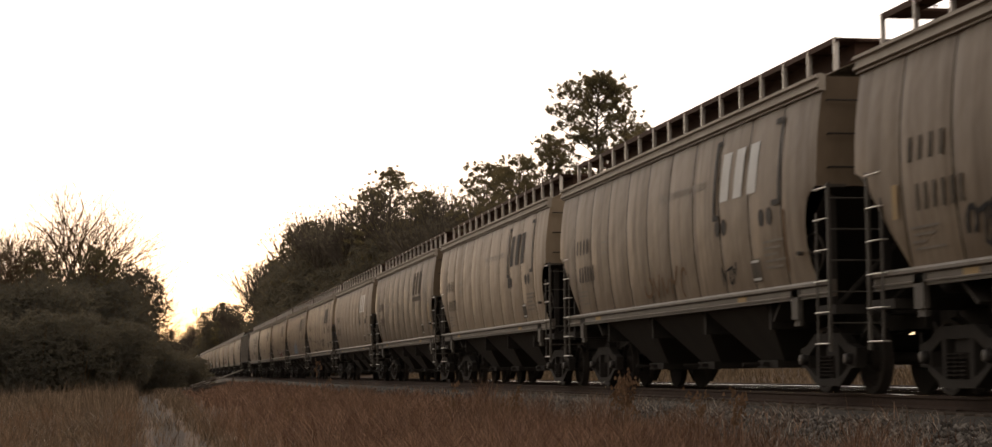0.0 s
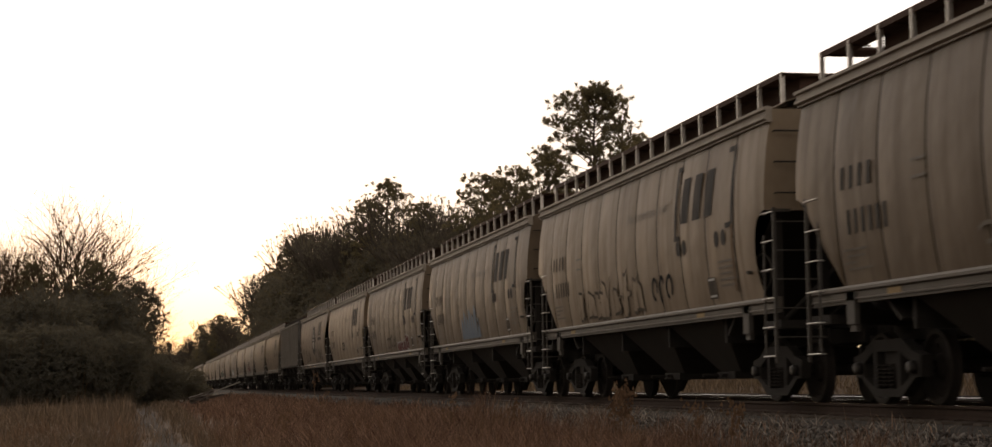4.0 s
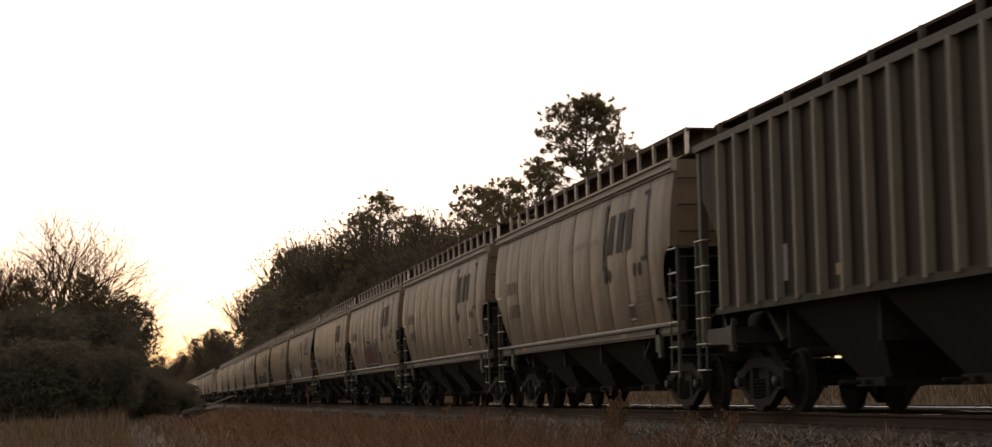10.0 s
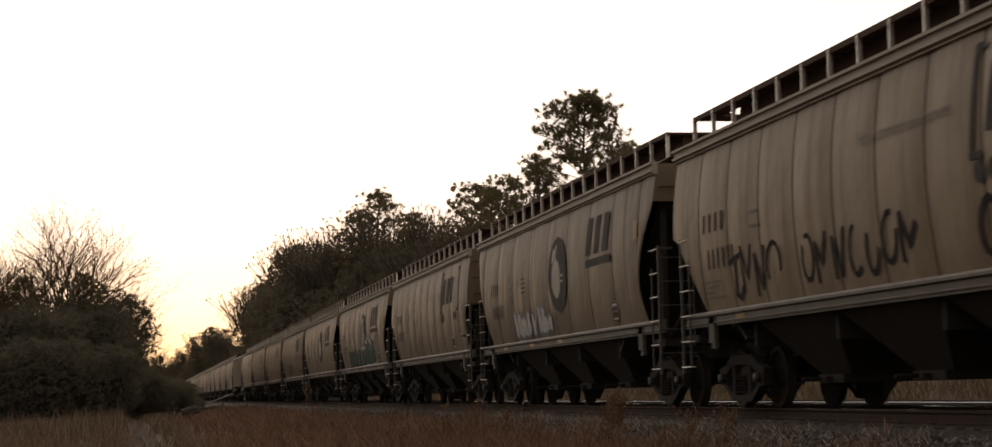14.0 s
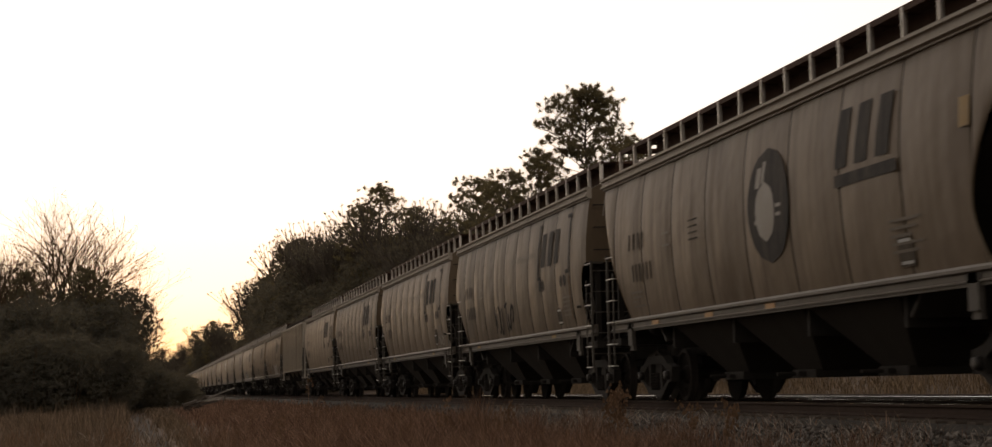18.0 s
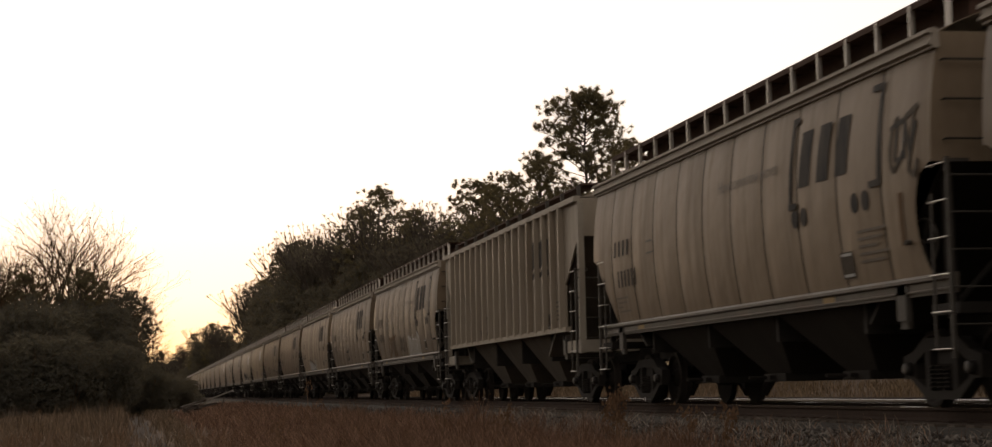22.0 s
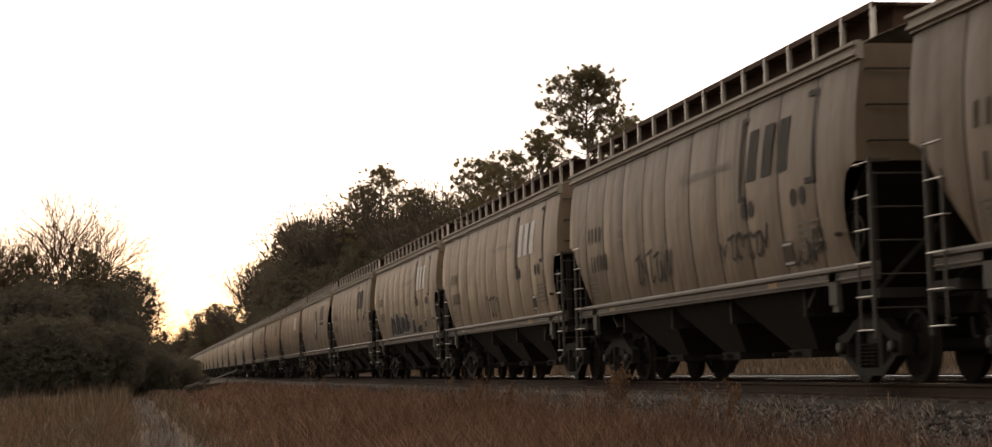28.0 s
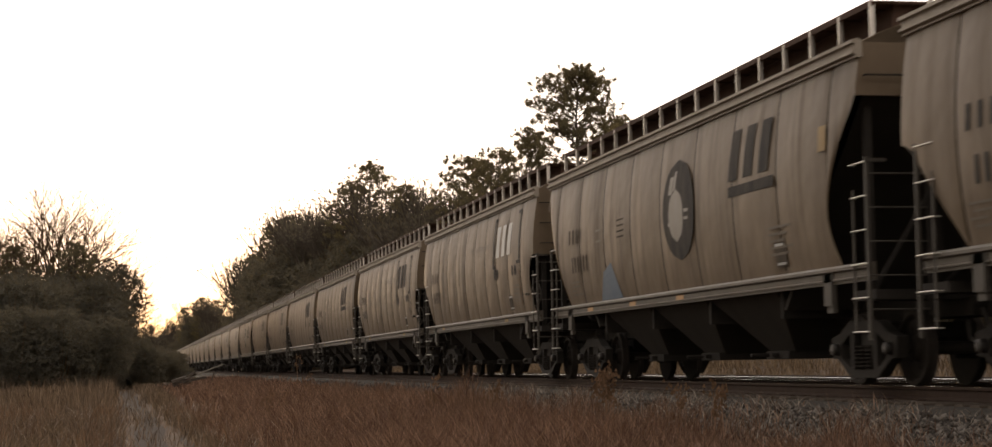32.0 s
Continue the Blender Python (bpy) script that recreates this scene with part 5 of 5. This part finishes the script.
def pine(seed, h, crown_from, reach, tufts=7, limbs=58):
    rng = random.Random(seed)
    nr = np.random.default_rng(seed)
    wood, centres = Mesh(), []
    bend = [(rng.gauss(0, 0.07) * k, rng.gauss(0, 0.07) * k) for k in range(7)]
    spine = [Vector((bend[k][0] * 0.5, bend[k][1] * 0.5, h * k / 6 * 0.97)) for k in range(7)]
    for k in range(6):
        wood.rod(spine[k], spine[k + 1], 0.24 * (1 - k / 6.5) + 0.02, 0.24 * (1 - (k + 1) / 6.5) + 0.02, 7)
    for k in range(limbs):
        s = crown_from + (1 - crown_from) * (k + rng.random()) / limbs
        i = min(5, int(s * 6))
        p = spine[i].lerp(spine[i + 1], s * 6 - i)
        u = (s - crown_from) / (1 - crown_from)
        l = reach * (0.45 + 0.55 * math.sin(math.pi * (0.1 + 0.8 * u))) * (1 - u ** 5) ** 0.5 * rng.uniform(0.65, 1.1)
        a = k * 2.39996 + rng.uniform(-0.5, 0.5)
        up = 0.05 + 0.55 * u + rng.uniform(-0.1, 0.15)
        d = Vector((math.cos(a), math.sin(a), up))
        q = p + d * l
        wood.rod(p, q, 0.05, 0.018, 4)
        for j in range(tufts):
            t = rng.uniform(0.45, 1.0)
            c = p.lerp(q, t) + Vector((rng.gauss(0, 0.32), rng.gauss(0, 0.32), rng.gauss(0.12, 0.2)))
            wood.rod(p.lerp(q, t * 0.9), c, 0.014, 0.008, 3)
            centres.append(c)
            if rng.random() < 0.85:
                centres.append(c + Vector((rng.gauss(0, 0.22), rng.gauss(0, 0.22), rng.gauss(0.05, 0.15))))
    v, f = tuft_faces(nr, [tuple(c) for c in centres], 0.26, 36, 0.04)
    return make_tree("pine_tree", wood.done("trunk", BARK), raw_mesh("crown", v, f, NEEDLE), "tall dark pine tree at the wood's edge", "tree")


def bare_tree(name, seed, h, spread, leaf=None, leaves=2, depth=5, label="bare grey-brown deciduous tree in winter"):
    """A leafless tree: forks four or five times into fine twigs."""
    rng = random.Random(seed)
    nr = np.random.default_rng(seed)
    wood, tips = Mesh(), []

    def grow(p, d, l, r, level):
        q = p + d * l
        wood.rod(p, q, r, r * 0.7, 6 if level < 2 else (4 if level < 4 else 3))
        if level == depth:
            tips.append(q)
            return
        turn = rng.uniform(0, 6.28)
        count = 4 if level in (0, 1, 2) else (3 if level < 5 else 2)
        for k in range(count):
            a = turn + 6.28 * k / count + rng.gauss(0, 0.4)
            side = Vector((math.cos(a), math.sin(a), 0)) * spread * rng.uniform(0.7, 1.6)
            e = (d + side + Vector((0, 0, 0.12 if leaf else 0.06))).normalized()
            grow(p.lerp(q, rng.uniform(0.5, 1.0)), e, l * rng.uniform(0.68, 0.9), max(0.032 if leaf else 0.012, r * (0.55 if leaf else 0.6)), level + 1)

    grow(Vector((0, 0, -0.1)), Vector((rng.gauss(0, 0.04), rng.gauss(0, 0.04), 1)), h * 0.26, h * (0.009 if leaf else 0.013), 0)
    top = max(p[2] for p in wood.v)
    k = h / top
    wood.v = [(x * k, y * k, z * k) for x, y, z in wood.v]
    crown = None
    if leaf:
        pick = [tuple(t * k) for t in tips if rng.random() < leaves / 10]
        v, f = tuft_faces(nr, pick, 0.26, 13, 0.045)
        crown = raw_mesh("crown", v, f, leaf)
    base = make_tree(name, wood.done("trunk", TWIG if not leaf else BARK), crown, label, "tree")
    if not leaf:
        v, f = tuft_faces(nr, [tuple(t * k) for t in tips], 0.45, 2, 0.02)
        tagged(part("twig_fringe", raw_mesh("twig_fringe", v, f, TWIG), base), kind="stuff")
    return base


def shrub(seed, h, w, count, mat=None, label="dense dark evergreen shrub at the field's edge"):
    rng = random.Random(seed)
    nr = np.random.default_rng(seed)
    wood, centres = Mesh(), []
    lobes = [(rng.uniform(-0.3, 0.3) * w, rng.uniform(-0.3, 0.3) * w, rng.uniform(0.25, 0.72) * h, rng.uniform(0.24, 0.4) * w) for _ in range(9)] + [(0, 0, 0.25 * h, 0.45 * w), (0, 0, 0.6 * h, 0.32 * w)]
    for k in range(5):
        a = rng.uniform(0, 6.28)
        wood.rod((0.2 * math.cos(a), 0.2 * math.sin(a), -0.1), (w * 0.25 * math.cos(a), w * 0.25 * math.sin(a), h * 0.7), 0.07, 0.02, 4)
    while len(centres) < count:
        x, y, z, r = rng.choice(lobes)
        d = Vector((rng.gauss(0, 1), rng.gauss(0, 1), rng.gauss(0, 1))).normalized() * r * rng.uniform(0.4, 1.0) ** 0.5
        c = Vector((x, y, z)) + Vector((d.x, d.y, d.z * 1.15))
        if 0.1 < c.z < h:
            centres.append(tuple(c))
    twigs = Mesh()
    for k in range(420):
        c = Vector(rng.choice(centres))
        out = (c - Vector((0, 0, h * 0.4))).normalized() + Vector((0, 0, 0.5))
        twigs.rod(c, c + out * rng.uniform(0.3, 0.9), 0.014, 0.006, 3)
    v, f = tuft_faces(nr, centres, 0.27, 13, 0.05)
    base = make_tree("shrub", wood.done("trunk", TWIG), raw_mesh("crown", v, f, mat or SHRUB), label, "shrub")
    tagged(part("twig_fringe", twigs.done("twig_fringe", TWIG), base), kind="stuff")
    return base


def spread_out(protos, rows, group, seed, size):
    """Copies at (x, y, top, kind); each is scaled to its own height."""
    rng = random.Random(seed)
    for x, y, top, kind in rows:
        proto = rng.choice(protos[kind])
        z = float(ground_z(x, y))
        k = (top - z) / size[kind]
        wide = k * rng.uniform(0.9, 1.15) if kind != "bush" else max(k, 0.75) * rng.uniform(0.95, 1.2)
        ob = copy_thing(proto, pose(x, y, z, 0, 0, rng.uniform(0, 360)) @ Matrix.Diagonal((wide, wide, k, 1)))
        tagged(ob, group=group)


TREES = {
    "pine": [pine(s, 20.0, 0.42, 3.6) for s in (21, 22, 23, 24)],
    "oak": [bare_tree("deciduous_tree", s, 20.0, 0.30, SHRUB, 10, 5, "half-bare deciduous tree with dry brown leaves") for s in (31, 32, 33)],
    "bush": [shrub(s, 10.0, 7.0, 3000) for s in (41, 42, 43, 44)],
    "bare": [bare_tree("bare_tree", s, 16.0, 0.5, depth=6) for s in (51, 52, 53)],
}
SIZE = {"pine": 20.0, "oak": 20.0, "bush": 10.0, "bare": 16.0}
BIG_PINE = pine(29, 20.7, 0.42, 4.4, 9, 108)
BIG_PINE.location = (31.0, 130, float(ground_z(31, 130)))
tagged(BIG_PINE, "tall pine standing out above the wood")

WOOD_EDGE = [
    (36.8, 140, 19.4, "pine"), (28.6, 135, 17.8, "pine"), (27.6, 142, 17.0, "pine"), (29.4, 150, 17.4, "oak"), (28.7, 155, 17.6, "pine"), (28.0, 160, 18.5, "pine"),
    (27.1, 165, 17.2, "oak"), (26.7, 175, 18.4, "oak"), (25.8, 180, 17.9, "pine"), (25.6, 190, 19.6, "oak"), (24.1, 195, 21.7, "pine"), (23.5, 205, 20.6, "pine"),
    (22.1, 210, 19.7, "oak"), (21.8, 225, 20.4, "oak"), (20.9, 240, 21.8, "oak"), (20.6, 260, 21.3, "pine"), (19.7, 280, 21.3, "pine"), (19.4, 300, 20.6, "oak"),
    (19.9, 320, 19.6, "pine"), (20.4, 345, 19.2, "pine"), (21.0, 370, 18.8, "oak"), (21.6, 390, 18.6, "pine")]
FAR_EDGE = [
    (23.6, 620, 23.7, "oak"), (21.0, 640, 24.5, "pine"), (18.4, 660, 23.9, "oak"), (16.0, 680, 22.4, "pine"), (14.3, 720, 20.3, "oak"), (13.8, 900, 21.7, "oak"),
    (10.3, 930, 22.5, "oak"), (6.2, 960, 22.6, "pine"), (1.8, 980, 22.4, "oak"), (-3, 985, 22, "pine"), (26, 650, 24, "pine"), (29, 690, 25, "oak"), (12, 940, 20, "bush"), (4, 950, 20, "bush"), (8, 990, 21, "bush"), (-1, 970, 20, "bush"), (17, 930, 21, "bush")]
SCRUB = [
    (-17.9, 150, 8.8, "bush"), (-16.6, 160, 9.4, "bush"), (-13.2, 150, 8.7, "bush"), (-11.9, 156, 9.2, "bush"), (-11.0, 160, 9.9, "bush"), (-8.7, 152, 9.6, "bush"),
    (-7.3, 158, 9.4, "bush"), (-5.9, 162, 10.3, "bush"), (-4.9, 168, 10.9, "bush"), (-9.9, 158, 10.6, "pine"), (-5.3, 160, 11.0, "pine"), (-4.0, 160, 9.6, "bush"), (-3.4, 156, 6.8, "bush"), (-2.8, 160, 5.8, "bush"),
    (-2.0, 164, 4.5, "bush"), (-1.2, 166, 3.6, "bush"), (-0.1, 160, 3.1, "bush"), (1.2, 172, 2.2, "bush"), (-8.7, 140, 6.0, "bush"), (-5.6, 142, 6.0, "bush"),
    (-11.2, 138, 5.4, "bush"), (-3.4, 146, 4.8, "bush"), (-14.5, 142, 6.5, "bush"), (-18, 140, 6, "bush"), (2.2, 190, 2.6, "bush"), (3.0, 215, 3.0, "bush")]
BARE = [(-8.4, 165, 18.5, "bare"), (-11.6, 168, 13.4, "bare"), (-5.2, 170, 13.4, "bare"), (-15.1, 160, 13.6, "bare"), (-3.2, 172, 10.6, "bare"), (-2.0, 172, 8.6, "bare")]
spread_out(TREES, WOOD_EDGE, "trees along the line", 61, SIZE)
spread_out(TREES, FAR_EDGE, "trees where the line bends away", 62, SIZE)
spread_out(TREES, SCRUB, "shrubs at the field's edge", 63, SIZE)
spread_out(TREES, BARE, "bare trees over the shrubs", 64, SIZE)
NEAR_EDGE = []
for k in range(34):
    NEAR_EDGE.append((27 + (k * 37 % 9), 24 + k * 3.1, 7 + (k * 53 % 5), "bush"))
spread_out(TREES, NEAR_EDGE, "trees along the line", 60, SIZE)
# a second row deeper in the wood, and the dark undergrowth below the crowns
rng = random.Random(65)
# unseen trees added behind the shrubs to shade the far end of the line
SHADE_TREES = [(-0.046 * y - rng.uniform(0.0, 6.0), y, min(15.0, 0.038 * y), "oak") for y in range(190, 640, 26)]
spread_out(TREES, SHADE_TREES, "trees behind the shrubs", 68, SIZE)
rng = random.Random(65)
DEEP = []
for x, y, top, kind in WOOD_EDGE:
    DEEP.append((x + rng.uniform(4, 9), y + rng.uniform(2, 14), top * rng.uniform(0.82, 0.97), rng.choice(("pine", "oak"))))
    x += max(0.0, y - 240) * 0.02
    DEEP.append((x + rng.uniform(-0.5, 3), y + rng.uniform(-6, 6), top * rng.uniform(0.66, 0.82), "bush"))
    if y > 200:
        DEEP.append((x + rng.uniform(-0.3, 1.5), y + rng.uniform(-8, 8), top * rng.uniform(0.84, 0.95), "bush"))
    DEEP.append((x + rng.uniform(0, 4), y + rng.uniform(-4, 10), top * rng.uniform(0.45, 0.62), "bush"))
spread_out(TREES, DEEP, "trees along the line", 66, SIZE)
spread_out(TREES, [(x + 2, y + 15, top * 0.8, "bush") for x, y, top, kind in FAR_EDGE], "trees where the line bends away", 67, SIZE)
for kinds in TREES.values():
    for proto in kinds:
        for ob in (*proto.children_recursive, proto):
            bpy.data.objects.remove(ob)


def motions():
    first = {}
    for car, kind in cars.values():
        for ob in car.children_recursive:
            if ob.name.startswith("wheelset"):
                y = round(ob.matrix_basis.translation.y, 3)
                if y not in first:
                    first[y] = ob
                    step = SPEED / FPS / 0.457
                    walk(ob, [(k / FPS, pose(0, y, 0.457, -math.degrees(step) * k)) for k in range(int(32 * FPS) + 1)])
                else:
                    ob.rotation_mode = "QUATERNION"
                    keys = ob.animation_data_create()
                    keys.action = first[y].animation_data.action
                    keys.action_slot = first[y].animation_data.action_slot
    front = -(15.75 + GAP) * -FIRST
    for n, (car, kind) in cars.items():
        y = front + SLACK.get(n, 0.0) - (-RIB_HALF if kind.startswith("rib") else ENDS[kind == "oval"][0])
        front += LENGTH.get(kind, 15.75) + GAP
        walk(car, [(t, pose(XT, y - travel(t), 0)) for t in (0.0, 4.0, 8.0, 12.0, 16.0, 20.0, 24.0, 28.0, 32.0)])


def travel(t):
    return -23.1233 + 16.634129 * t + 0.024309615 * t ** 2 - 9.1003e-4 * t ** 3 + 1.46076e-5 * t ** 4


motions()
